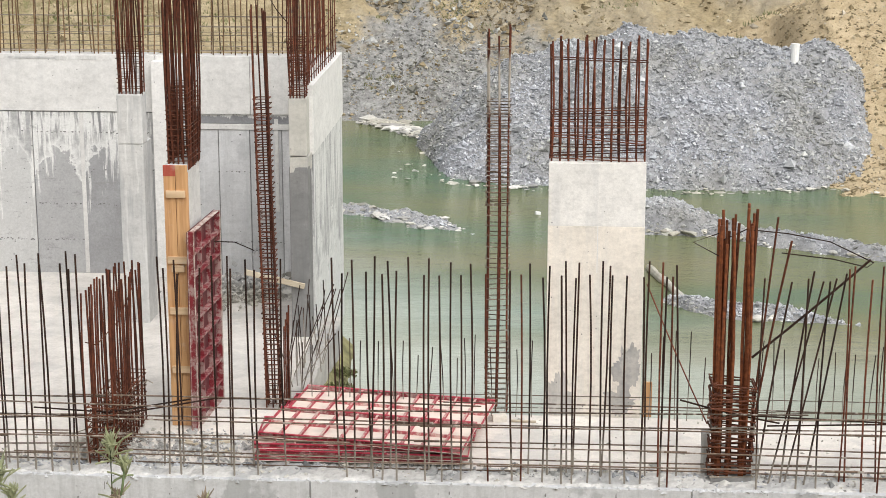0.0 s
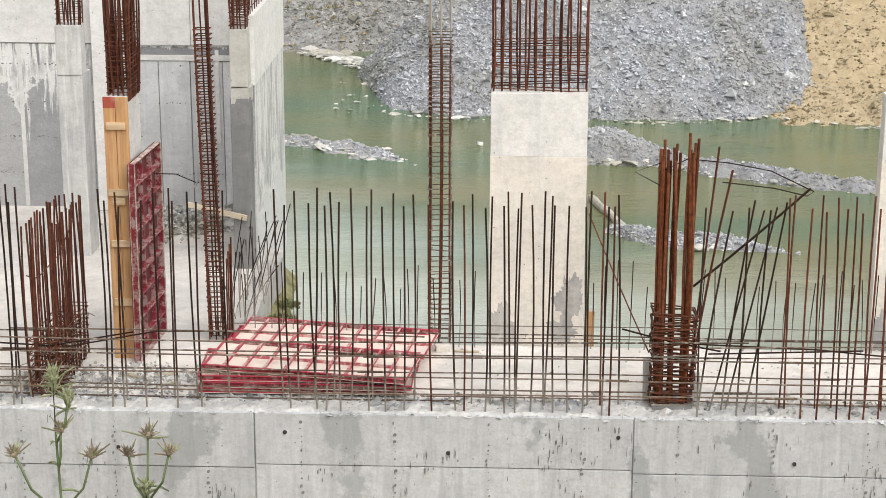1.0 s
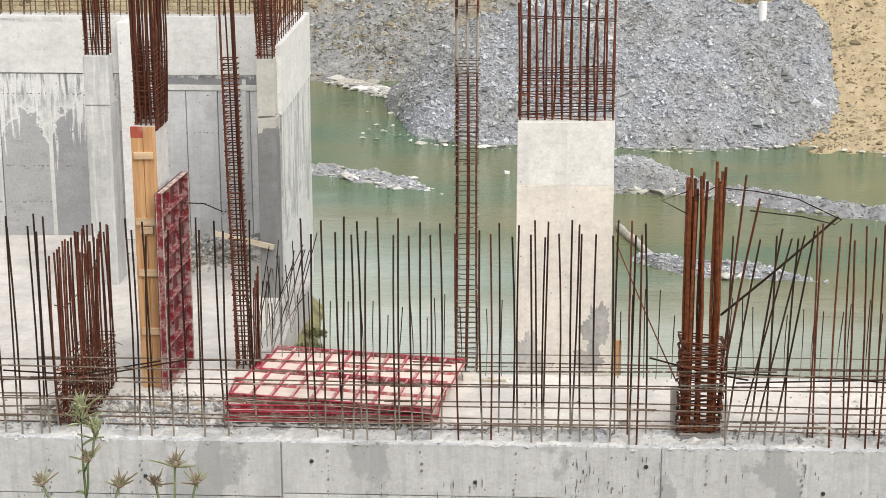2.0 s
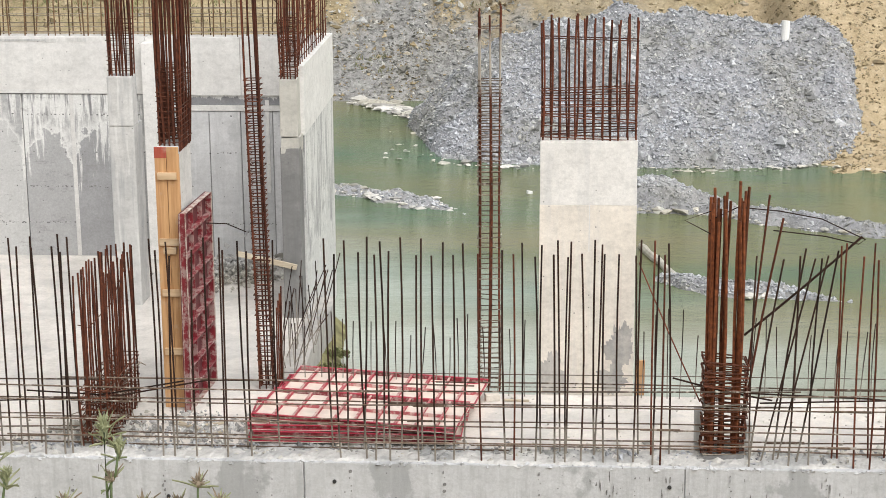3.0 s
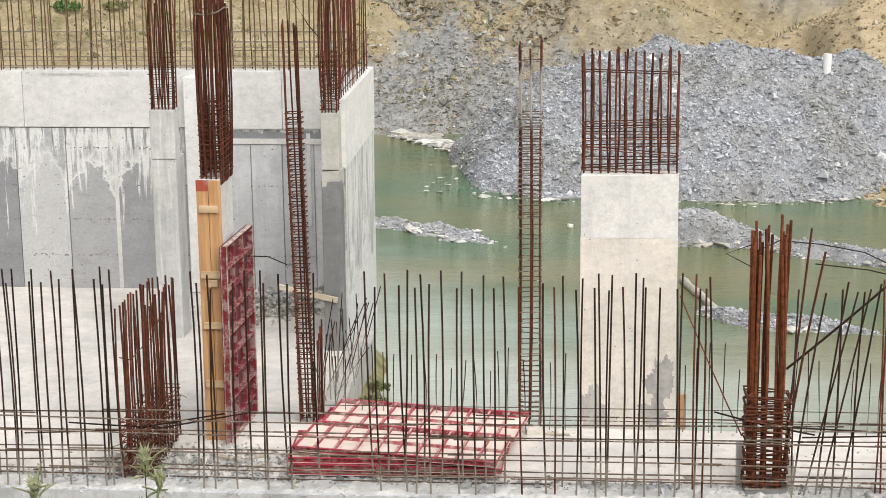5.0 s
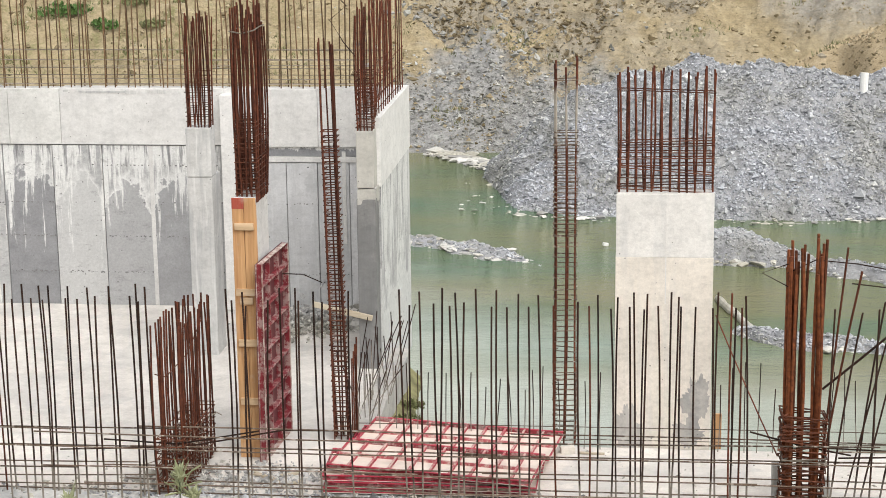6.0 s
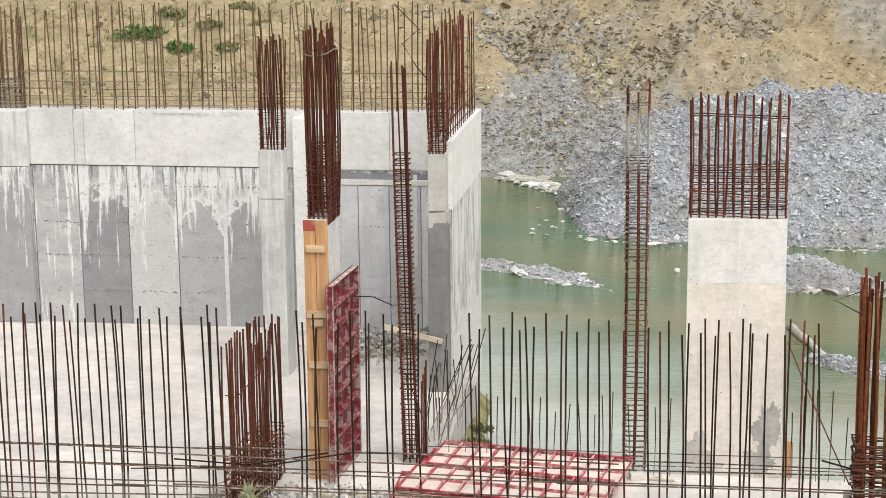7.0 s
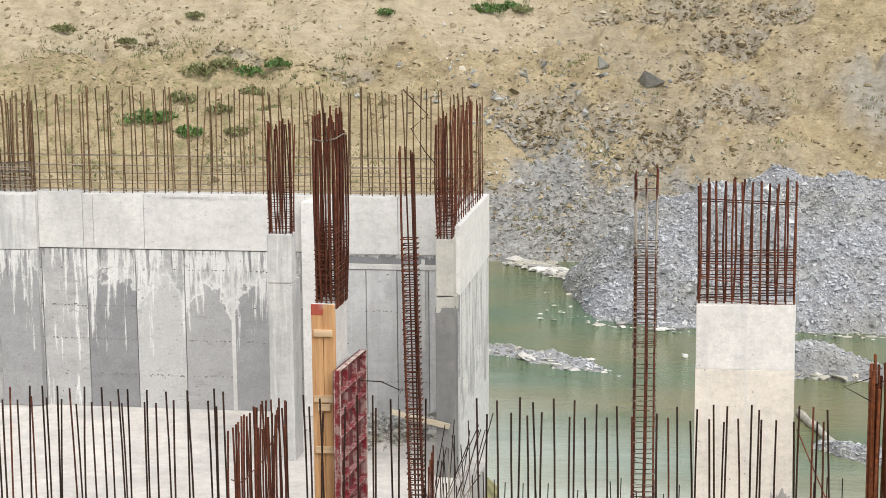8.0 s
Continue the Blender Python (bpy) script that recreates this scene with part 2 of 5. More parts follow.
def stone(name, stops, rough=0.9):
    """Broken stone: each chip its own tone."""
    m, nt, b = mat(name, rough)
    g = nt.nodes.new("ShaderNodeNewGeometry")
    col = ramp(nt, g.outputs["Random Per Island"], stops)
    col = mix(nt, 0.5, col, ramp(nt, noise_tex(nt, g.outputs["Position"], 9, 5), [(0.3, grey(0.55)), (0.7, grey(1.3))]), "MULTIPLY")
    dust = ramp(nt, noise_tex(nt, g.outputs["Position"], 0.55, 4, 0.6), [(0.40, (1.06, 1.08, 1.11)), (0.60, (0.82, 0.81, 0.74))])
    col = mix(nt, 1.0, col, dust, "MULTIPLY")
    nt.links.new(col, b.inputs["Base Color"])
    bump(nt, b, noise_tex(nt, g.outputs["Position"], 22, 5), 0.5, 0.03)
    return m


SLATE = [(0.0, (0.199, 0.204, 0.215)), (0.35, (0.351, 0.358, 0.375)), (0.8, (0.456, 0.463, 0.48)), (0.95, (0.532, 0.534, 0.541)), (1.0, (0.627, 0.627, 0.617))]
M_CHIPS = stone("slate_chips", SLATE)
M_SHALE = stone("brown_shale", [(0.0, (0.14, 0.138, 0.132)), (0.5, (0.29, 0.285, 0.27)), (0.93, (0.43, 0.425, 0.40)), (1.0, (0.52, 0.51, 0.48))])
M_BROKEN = stone("dark_brown_clods", [(0.0, (0.12, 0.09, 0.05)), (0.5, (0.24, 0.187, 0.11)), (0.9, (0.37, 0.30, 0.19)), (1.0, (0.46, 0.40, 0.30))])
M_RUBBLE = stone("dusty_grey_rubble", [(0.0, (0.26, 0.25, 0.235)), (0.5, (0.44, 0.43, 0.41)), (1.0, (0.62, 0.60, 0.57))])
M_PALESTONE = stone("pale_shore_stones", [(0.0, (0.28, 0.275, 0.26)), (0.5, (0.50, 0.48, 0.44)), (1.0, (0.68, 0.65, 0.60))])
M_EARTHCHIPS = stone("earth_clods", [(0.0, (0.168, 0.13, 0.0736)), (0.4, (0.296, 0.236, 0.142)), (0.9, (0.4, 0.332, 0.22)), (1.0, (0.528, 0.48, 0.4))])

M_HEAP, nt, b = mat("slate_gravel", 0.95)
p = position(nt)
col = ramp(nt, noise_tex(nt, p, 5.0, 8, 0.75), [(0.25, (0.13, 0.133, 0.142)), (0.5, (0.29, 0.294, 0.31)), (0.75, (0.46, 0.465, 0.48))])
col = mix(nt, ramp(nt, noise_tex(nt, p, 0.6, 3), [(0.45, grey(0)), (0.7, grey(0.5))]), col, (0.33, 0.32, 0.28))
nt.links.new(col, b.inputs["Base Color"])
bump(nt, b, noise_tex(nt, p, 12, 8, 0.75), 0.7, 0.06)

# earth: tan clay with grey shale where the ground's own layer attribute says so
M_EARTH, nt, b = mat("tan_earth", 0.95)
p = position(nt)
layer = nt.nodes.new("ShaderNodeAttribute")
layer.attribute_name = "layer"
sep = nt.nodes.new("ShaderNodeSeparateColor")
nt.links.new(layer.outputs["Color"], sep.inputs[0])
n1 = noise_tex(nt, p, 1.1, 8, 0.68, (1, 1, 1.6))
tan = ramp(nt, n1, [(0.25, (0.243, 0.192, 0.108)), (0.5, (0.365, 0.295, 0.176)), (0.75, (0.464, 0.389, 0.255))])
tan = mix(nt, 0.7, tan, ramp(nt, noise_tex(nt, p, 7.0, 8, 0.8, (1, 1, 1.8)), [(0.32, grey(0.45)), (0.5, grey(1.0)), (0.7, grey(1.4))]), "MULTIPLY")
# dark blotches put the shade of small hollows into the clay's colour
pit_shade = noise_tex(nt, p, 0.9, 6, 0.75, (0.7, 1, 2.4))
tan = mix(nt, ramp(nt, pit_shade, [(0.56, grey(0)), (0.62, grey(0.5))]), tan, (0.18, 0.145, 0.08))
shale = ramp(nt, noise_tex(nt, p, 3.0, 8, 0.75, (1, 1, 2.0)), [(0.28, (0.085, 0.084, 0.080)), (0.5, (0.284, 0.281, 0.271)), (0.72, (0.447, 0.443, 0.421))])
ochre = ramp(nt, noise_tex(nt, p, 4.0, 7, 0.7), [(0.3, (0.4, 0.304, 0.176)), (0.7, (0.576, 0.472, 0.312))])
col = mix(nt, sep.outputs[0], tan, shale)
col = mix(nt, sep.outputs[1], col, ochre)
pale = ramp(nt, noise_tex(nt, p, 2.6, 8, 0.75, (0.5, 1, 2.0)), [(0.3, (0.31, 0.252, 0.169)), (0.5, (0.446, 0.378, 0.266)), (0.7, (0.518, 0.454, 0.342))])
col = mix(nt, layer.outputs["Alpha"], col, pale)
lush = noise_tex(nt, p, 2.2, 5, 0.7)
mul = node(nt, "ShaderNodeMath")
mul.operation = "MULTIPLY"
nt.links.new(ramp(nt, lush, [(0.5, grey(0)), (0.66, grey(0.8))]), mul.inputs[0])
nt.links.new(sep.outputs[2], mul.inputs[1])
col = mix(nt, mul.outputs[0], col, (0.16, 0.17, 0.06))
nt.links.new(col, b.inputs["Base Color"])
bump(nt, b, noise_tex(nt, p, 3.4, 10, 0.78, (1, 1, 1.4)), 0.75, 0.15)

# murky pond: silt and sky reflection are painted pale near the slab, greener beyond
M_WATER, nt, b = mat("murky_green_water", 0.05)
p = position(nt)
col = ramp(nt, noise_tex(nt, p, 0.16, 4, 0.55, (0.6, 1.6, 1)), [(0.33, (0.066, 0.143, 0.086)), (0.50, (0.138, 0.163, 0.08)), (0.70, (0.200, 0.184, 0.095))])
sep = nt.nodes.new("ShaderNodeSeparateXYZ")
nt.links.new(p, sep.inputs[0])
silt_sheen = node(nt, "ShaderNodeMath")
silt_sheen.operation = "MULTIPLY_ADD"
nt.links.new(noise_tex(nt, p, 0.25, 4, 0.6, (0.5, 1.2, 1)), silt_sheen.inputs[0])
silt_sheen.inputs[1].default_value = 9.0
lateral = node(nt, "ShaderNodeMath")
lateral.operation = "MULTIPLY_ADD"
nt.links.new(sep.outputs[0], lateral.inputs[0])
lateral.inputs[1].default_value = 0.6
nt.links.new(sep.outputs[1], lateral.inputs[2])
nt.links.new(lateral.outputs[0], silt_sheen.inputs[2])
span = node(nt, "ShaderNodeMapRange", From_Min=32.0, From_Max=40.0, To_Min=1.0, To_Max=0.0)
nt.links.new(silt_sheen.outputs[0], span.inputs[0])
# the pale sky reflection is mixed into the base colour with the silt
col = mix(nt, span.outputs[0], col, (0.47, 0.51, 0.455))
nt.links.new(col, b.inputs["Base Color"])
b.inputs["IOR"].default_value = 1.33
bump(nt, b, noise_tex(nt, p, 3.2, 6, 0.7, (0.6, 1.5, 1)), 0.9, 0.05)

M_STEM = plain("thistle_stem", (0.11, 0.15, 0.06), 0.6, 0.35)
M_LEAF = plain("thistle_leaf", (0.19, 0.23, 0.11), 0.6, 0.35)
M_BRACT = plain("pale_thistle_bract", (0.31, 0.33, 0.19), 0.6, 0.3)
M_HEAD = plain("dry_thistle_head", (0.25, 0.20, 0.14), 0.7, 0.4)
M_MUD = plain("mossy_mud", (0.19, 0.18, 0.085), 0.9, 0.5, 4)
M_BUSH = plain("weed_green", (0.08, 0.155, 0.035), 0.7, 0.4, 6)
M_WEED = plain("dull_weed_green", (0.16, 0.17, 0.07), 0.7, 0.4, 6)
M_PLASTIC = plain("white_plastic", (0.78, 0.78, 0.76), 0.4, 0.05)


# ---- mesh helpers ----
def box(bm, x0, x1, y0, y1, z0, z1, bevel=0.0):
    made = bmesh.ops.create_cube(bm, size=1.0, matrix=Matrix.Translation(((x0 + x1) / 2, (y0 + y1) / 2, (z0 + z1) / 2)) @ Matrix.Diagonal((x1 - x0, y1 - y0, z1 - z0, 1)))
    if bevel:
        edges = {e for v in made["verts"] for e in v.link_edges}
        bmesh.ops.bevel(bm, geom=list(edges), offset=bevel, segments=2, affect="EDGES", profile=0.6)
    return bm


def mesh_of(bm, name, material, smooth=False):
    me = bpy.data.meshes.new(name)
    bm.to_mesh(me)
    bm.free()
    me.materials.append(material)
    if smooth:
        me.shade_smooth()
    return me


def part(name, bm, material, parent, label="", smooth=False):
    """One mesh object under a thing or a part; bm may also be ready mesh data."""
    data = bm if isinstance(bm, bpy.types.Mesh) else mesh_of(bm, name, material, smooth)
    ob = new(name, data)
    ob.parent = parent
    return tagged(ob, label)


def boxpart(name, dims, material, parent, bevel=0.0, label=""):
    return part(name, box(bmesh.new(), *dims, bevel), material, parent, label)


def thing(name, label, category, group="", kind="", data=None, at=(0, 0, 0)):
    ob = new(name, data)
    ob.location = at
    return tagged(ob, label, category, group, kind)


RODS = {}


def rod_mesh(material, variant):
    """A bar one metre long and one unit thick, slightly bowed."""
    key = (material.name, variant)
    if key not in RODS:
        rnd = random.Random(variant)
        verts, faces, rings, sides = [], [], 5, 6
        ax, ay = rnd.uniform(-2.2, 2.2), rnd.uniform(-2.2, 2.2)
        for i in range(rings):
            f = i / (rings - 1)
            bow = math.sin(math.pi * f)
            for k in range(sides):
                a = 2 * math.pi * k / sides
                verts.append((math.cos(a) + ax * bow, math.sin(a) + ay * bow, f))
        for i in range(rings - 1):
            for k in range(sides):
                j = (k + 1) % sides
                faces.append((i * sides + k, i * sides + j, (i + 1) * sides + j, (i + 1) * sides + k))
        faces.append(tuple(range(sides))[::-1])
        faces.append(tuple((rings - 1) * sides + k for k in range(sides)))
        me = bpy.data.meshes.new("bar")
        me.from_pydata(verts, [], faces)
        me.materials.append(material)
        RODS[key] = me
    return RODS[key]


BARS = random.Random(5)


def bar(parent, a, b, radius, material, name="bar", bowed=True):
    a, b = Vector(a), Vector(b)
    ob = new(name, rod_mesh(material, BARS.randrange(6) if bowed else 99))
    ob.parent = parent
    ob.matrix_local = Matrix.Translation(a) @ (b - a).to_track_quat("Z", "Y").to_matrix().to_4x4() @ Matrix.Rotation(BARS.uniform(0, 6.28), 4, "Z") @ Matrix.Diagonal((radius, radius, (b - a).length, 1))
    return ob


def tube(bm, pts, radius, sides=6):
    """A rod bent along points."""
    rings = []
    pts = [Vector(q) for q in pts]
    for i, q in enumerate(pts):
        d = (pts[min(i + 1, len(pts) - 1)] - pts[max(i - 1, 0)]).normalized()
        m = d.to_track_quat("Z", "Y").to_matrix()
        r = radius[i] if isinstance(radius, (list, tuple)) else radius
        rings.append([bm.verts.new(q + m @ Vector((math.cos(6.2832 * k / sides) * r, math.sin(6.2832 * k / sides) * r, 0))) for k in range(sides)])
    for r0, r1 in zip(rings, rings[1:]):
        for k in range(sides):
            bm.faces.new((r0[k], r0[(k + 1) % sides], r1[(k + 1) % sides], r1[k]))
    bm.faces.new(rings[0][::-1])
    bm.faces.new(rings[-1])
    return bm


def stirrup_mesh(w, d, radius, material):
    """A closed rectangular tie with a short hook."""
    bm = bmesh.new()
    x, y = w / 2, d / 2
    tube(bm, [(-x, -y, 0), (x, -y, 0.006)], radius, 5)
    tube(bm, [(x, -y, 0.006), (x, y, 0)], radius, 5)
    tube(bm, [(x, y, 0), (-x, y, -0.006)], radius, 5)
    tube(bm, [(-x, y, -0.006), (-x, -y, 0)], radius, 5)
    tube(bm, [(-x, -y, 0), (-x + 0.06, -y + 0.05, 0.02)], radius, 5)
    return mesh_of(bm, "tie", material)


def cage(label, cx, cy, w, d, z0, z1, nx, ny, tie_zs, radius, material, group="rebar cages", spread=0.0, top_jitter=0.08, cross=0, tie_radius=0.006, lean=(0, 0), slope=0.0, inner=0, tie_material=None):
    """Upright reinforcement: bars round a rectangle, with ties. spread: how far the tops lean about."""
    rnd = random.Random(round(cx * 100 + cy * 10))
    root = thing("rebar_cage", label, "rebar", group, at=(cx, cy, z0))
    spots = []
    for i in range(nx):
        x = -w / 2 + w * i / (nx - 1)
        spots += [(x, -d / 2), (x, d / 2)]
    for j in range(1, ny - 1):
        y = -d / 2 + d * j / (ny - 1)
        spots += [(-w / 2, y), (w / 2, y)]
    spots += [(rnd.uniform(-w, w) * 0.42, rnd.uniform(-d, d) * 0.45) for _ in range(inner)]
    for x, y in spots:
        x, y = x + rnd.gauss(0, 0.006), y + rnd.gauss(0, 0.006)
        top = z1 - z0 + rnd.uniform(-top_jitter, top_jitter) + slope * y
        bar(root, (x, y, 0), (x + lean[0] + rnd.gauss(0, 1) * spread, y + lean[1] + rnd.gauss(0, 1) * spread, top), radius, material)
    tie_material = tie_material or M_TIE
    tie = stirrup_mesh(w + 2 * radius, d + 2 * radius, tie_radius, tie_material)
    for z in tie_zs:
        f = (z - z0) / (z1 - z0)
        t = part("tie", tie, M_TIE, root)
        t.matrix_local = pose(lean[0] * f + rnd.gauss(0, 0.004), lean[1] * f, z - z0 + rnd.gauss(0, 0.008), rnd.gauss(0, 0.8), rnd.gauss(0, 1.6), rnd.gauss(0, 0.8))
        for k in range(cross):
            y = -d / 2 + d * (k + 1) / (cross + 1)
            bar(t, (-w / 2, y, 0.004), (w / 2, y, 0.004), tie_radius, tie_material, "cross_tie", False)
    return root


def spaced(z0, z1, step):
    return [z0 + step * i for i in range(int((z1 - z0) / step + 0.5) + 1)]


def chips(name, label, category, spots, size, material, flat=0.5, seed=1, kind="stuff", hood=0.6):
    """Broken stones as small uneven solids. spots: places with a size factor."""
    rnd = np.random.RandomState(seed)
    base = np.array([(1, 0, 0), (0, 1, 0), (-1, 0, 0), (0, -1, 0), (0, 0, 1), (0, 0, -1)], float)
    tris = np.array([(0, 1, 4), (1, 2, 4), (2, 3, 4), (3, 0, 4), (1, 0, 5), (2, 1, 5), (3, 2, 5), (0, 3, 5)])
    verts, faces = [], []
    for i, (x, y, z, f) in enumerate(spots):
        s = size * f * rnd.lognormal(0, 0.4)
        v = base * (1 + rnd.uniform(-0.4, 0.4, (6, 3))) * (s, s * rnd.uniform(0.5, 1.0), s * flat) + rnd.uniform(-0.25, 0.25, (6, 3)) * s
        a, t = rnd.uniform(0, 6.28), rnd.normal(0, hood)
        ca, sa, ct, st = math.cos(a), math.sin(a), math.cos(t), math.sin(t)
        v = v @ np.array([(1, 0, 0), (0, ct, st), (0, -st, ct)]) @ np.array([(ca, sa, 0), (-sa, ca, 0), (0, 0, 1)])
        verts.append(v + (x, y, z))
        faces.append(tris + 6 * i)
    me = bpy.data.meshes.new(name)
    me.from_pydata(np.concatenate(verts).tolist(), [], np.concatenate(faces).tolist())
    me.materials.append(material)
    return thing(name, label, category, kind=kind, data=me)


def pebbles(name, label, category, spots, size, material, flat=0.35, seed=1):
    """Rounded washed stones and scum, each a small smooth lump."""
    bm = bmesh.new()
    bmesh.ops.create_icosphere(bm, subdivisions=1, radius=1.0)
    base = np.array([v.co[:] for v in bm.verts])
    tris = np.array([[v.index for v in f.verts] for f in bm.faces])
    bm.free()
    rnd = np.random.RandomState(seed)
    verts, faces = [], []
    for i, (x, y, z, f) in enumerate(spots):
        s = size * f * rnd.lognormal(0, 0.45)
        v = base * (1 + rnd.uniform(-0.4, 0.4, (len(base), 1))) * (s * rnd.uniform(0.8, 1.7), s * rnd.uniform(0.7, 1.2), s * flat)
        a = rnd.normal(0, 0.5)
        v = v @ np.array([(math.cos(a), math.sin(a), 0), (-math.sin(a), math.cos(a), 0), (0, 0, 1)])
        verts.append(v + (x, y, z))
        faces.append(tris + len(base) * i)
    me = bpy.data.meshes.new(name)
    me.from_pydata(np.concatenate(verts).tolist(), [], np.concatenate(faces).tolist())
    me.materials.append(material)
    return thing(name, label, category, kind="stuff", data=me)


def smooth(a, b, x):
    f = min(1.0, max(0.0, (x - a) / (b - a)))
    return f * f * (3 - 2 * f)


def along(x, table):
    """Piecewise-linear value."""
    if x <= table[0][0]:
        return table[0][1]
    for (x0, v0), (x1, v1) in zip(table, table[1:]):
        if x <= x1:
            return v0 + (v1 - v0) * (x - x0) / (x1 - x0)
    return table[-1][1]


def fbm(x, y, scale, octaves=4):
    return noise.fractal(Vector((x * scale, y * scale, 3.7)), 1.0, 2.0, octaves)


def sheet(name, xs, ys, height, material, layers=None):
    """A ground sheet over the grid xs by ys."""
    verts = [(x, y, height(x, y)) for y in ys for x in xs]
    n = len(xs)
    faces = [(j * n + i, j * n + i + 1, (j + 1) * n + i + 1, (j + 1) * n + i) for j in range(len(ys) - 1) for i in range(n - 1)]
    me = bpy.data.meshes.new(name)
    me.from_pydata(verts, [], faces)
    me.materials.append(material)
    me.shade_smooth()
    if layers:
        at = me.color_attributes.new("layer", "FLOAT_COLOR", "POINT")
        at.data.foreach_set("color", np.array([layers(x, y, z) for x, y, z in verts], np.float32).ravel())
    return me


def steps(*runs):
    """Grid lines: runs of (start, end, step)."""
    out = []
    for a, b, s in runs:
        out += list(np.arange(a, b - 1e-6, s))
    return [float(v) for v in out] + [float(runs[-1][1])]


# ---- ground, pool and hill ----
WATER = -0.8


def hill_foot(x):
    return along(x, [(-60, 50), (-12, 52), (-6, 53), (60, 53)])


def mound_z(x, y):
    """Ochre spoil beside and behind the gravel heap: a flat toe, then a bank up to its crest."""
    foot = along(x, [(3.0, 49.5), (5.8, 46.8), (6.3, 44.2), (7.0, 43.1), (9, 42.6), (14, 42), (60, 40)])
    crest = along(x, [(2.6, -2.0), (4.3, 1.9), (6.9, 3.1), (9.0, 4.1), (14, 6.0), (60, 9)])
    rise = y - foot
    if rise < -1.5:
        return -9.0
    up = -0.85 + 0.15 * min(rise, 3.5) + 0.62 * max(0.0, rise - 3.5)
    n = 0.12 * fbm(x, y, 0.8) + 0.10 * fbm(x, y, 2.6)
    return min(up, crest - 0.12 * max(0.0, y - 50.5)) + n


# hollows where clods have broken out of the slope: place, half width, half height, depth
SCARS = [(-1.19, 64.26, 1.68, 0.82, 0.35), (0.27, 62.15, 1.34, 0.92, 0.3), (1.95, 63.53, 1.17, 0.69, 0.2), (-1.02, 60.63, 0.52, 0.48, 0.22), (0.3, 59.94, 1.11, 0.59, 0.28), (1.29, 59.21, 1.0, 0.64, 0.28), (-1.87, 58.05, 0.93, 0.86, 0.32), (-2.47, 57.14, 0.63, 0.56, 0.25), (-5.35, 58.96, 1.45, 0.87, 0.3), (-5.91, 58.21, 1.25, 0.63, 0.25), (-3.35, 58.87, 0.9, 0.75, 0.22), (-1.11, 59.04, 0.54, 0.52, 0.2), (-1.95, 63.97, 1.18, 0.63, 0.2), (-21.94, 60.62, 1.12, 0.36, 0.22), (-19.66, 61.07, 1.13, 0.3, 0.2), (-12.59, 60.37, 1.3, 0.36, 0.2), (-16.15, 60.58, 1.12, 0.3, 0.2), (-4.17, 63.9, 0.79, 0.38, 0.2)]


def ground_z(x, y):
    if y < 2.0:
        z = 7.0
    elif y < 20.0:
        z = 7.0 - (y - 2.0) * 0.555
    else:
        z = -3.0
    if y >= 20.0:
        rise = y - hill_foot(x)
        if rise > -4:
            up = -0.85 + 0.64 * rise if rise < 12 else -0.85 + 7.68 + (rise - 12) * 0.30
            if rise > 40:
                up = -0.85 + 7.68 + 28 * 0.30 + (rise - 40) * 0.03
            z = max(z, up)
            rough = smooth(-1, 4, rise) * (1 - smooth(40, 60, rise))
            if rough > 0:
                crumb = fbm(x, y, 1.7, 5)
                z += rough * (0.50 * fbm(x, y, 0.22) + 0.30 * fbm(x + 9, y, 0.8) + 0.26 * (0.5 - abs(crumb)) + 0.10 * fbm(x, y + 5, 4.2, 3))
                z += rough * 0.40 * smooth(0.1, 0.35, fbm(x * 0.45, y * 1.6, 0.3)) * smooth(6, 9, rise)
                for sx, sy, w, h, d in SCARS:
                    if abs(x - sx) < 1.6 * w and abs(y - sy) < 1.6 * h:
                        e = math.hypot((x - sx) / w, (y - sy) / h) + 0.55 * fbm(x * 1.3, y * 1.3, 1.0)
                        z -= d * smooth(1.1, 0.75, e) * (0.7 + 0.6 * abs(crumb))
        if x > 2.0:
            z = max(z, mound_z(x, y))
    return z


def ground_layers(x, y, z):
    """Shale, ochre, weeds, and pale trodden clay."""
    if y < 30:
        return 0.0, 0.0, 1.0, 0.0
    rise = y - hill_foot(x)
    n, fine = fbm(x, y, 0.35), fbm(x, y, 1.3)
    shale = smooth(0.0, 0.5, 0.95 - abs(x + 4.6) * 0.17 - abs(rise - 1.2) * 0.17 + n * 0.6 + fine * 0.25)
    shale = max(shale, smooth(2.2, 0.4, rise) * (1 - smooth(6, 7.6, x)) * 0.8)
    shale = max(shale, 0.65 * smooth(3.2, 4.4, x + n * 0.9 + fine * 0.5) * smooth(4.0, 5.6, rise + n) * smooth(9.0, 7.6, rise + fine))
    for sx, sy, w, h, d in SCARS:
        if abs(x - sx) < 1.5 * w and abs(y - sy) < 1.5 * h:
            shale = max(shale, 0.45 * smooth(1.15, 0.7, math.hypot((x - sx) / w, (y - sy) / h) + 0.55 * fbm(x * 1.3, y * 1.3, 1.0)))
    shale = max(shale, 0.22 * smooth(-10, -4, x + 2 * n) * smooth(-0.25, 0.3, n + fine * 0.5) * smooth(5, 2, x))
    ochre = 1.0 if x > 2.2 and mound_z(x, y) > z - 0.02 else 0.0
    lush = smooth(-9, -14, x) * smooth(1, 4, rise) * 0.9 + 0.25 * smooth(9, 12, rise)
    pale = smooth(-3, -8, x + 2 * n) * smooth(8.3, 9.6, rise + n * 0.8) * smooth(15.5, 13.0, rise + fine)
    return shale, ochre, min(1.0, lush) * (1 - 0.8 * pale), 0.85 * pale


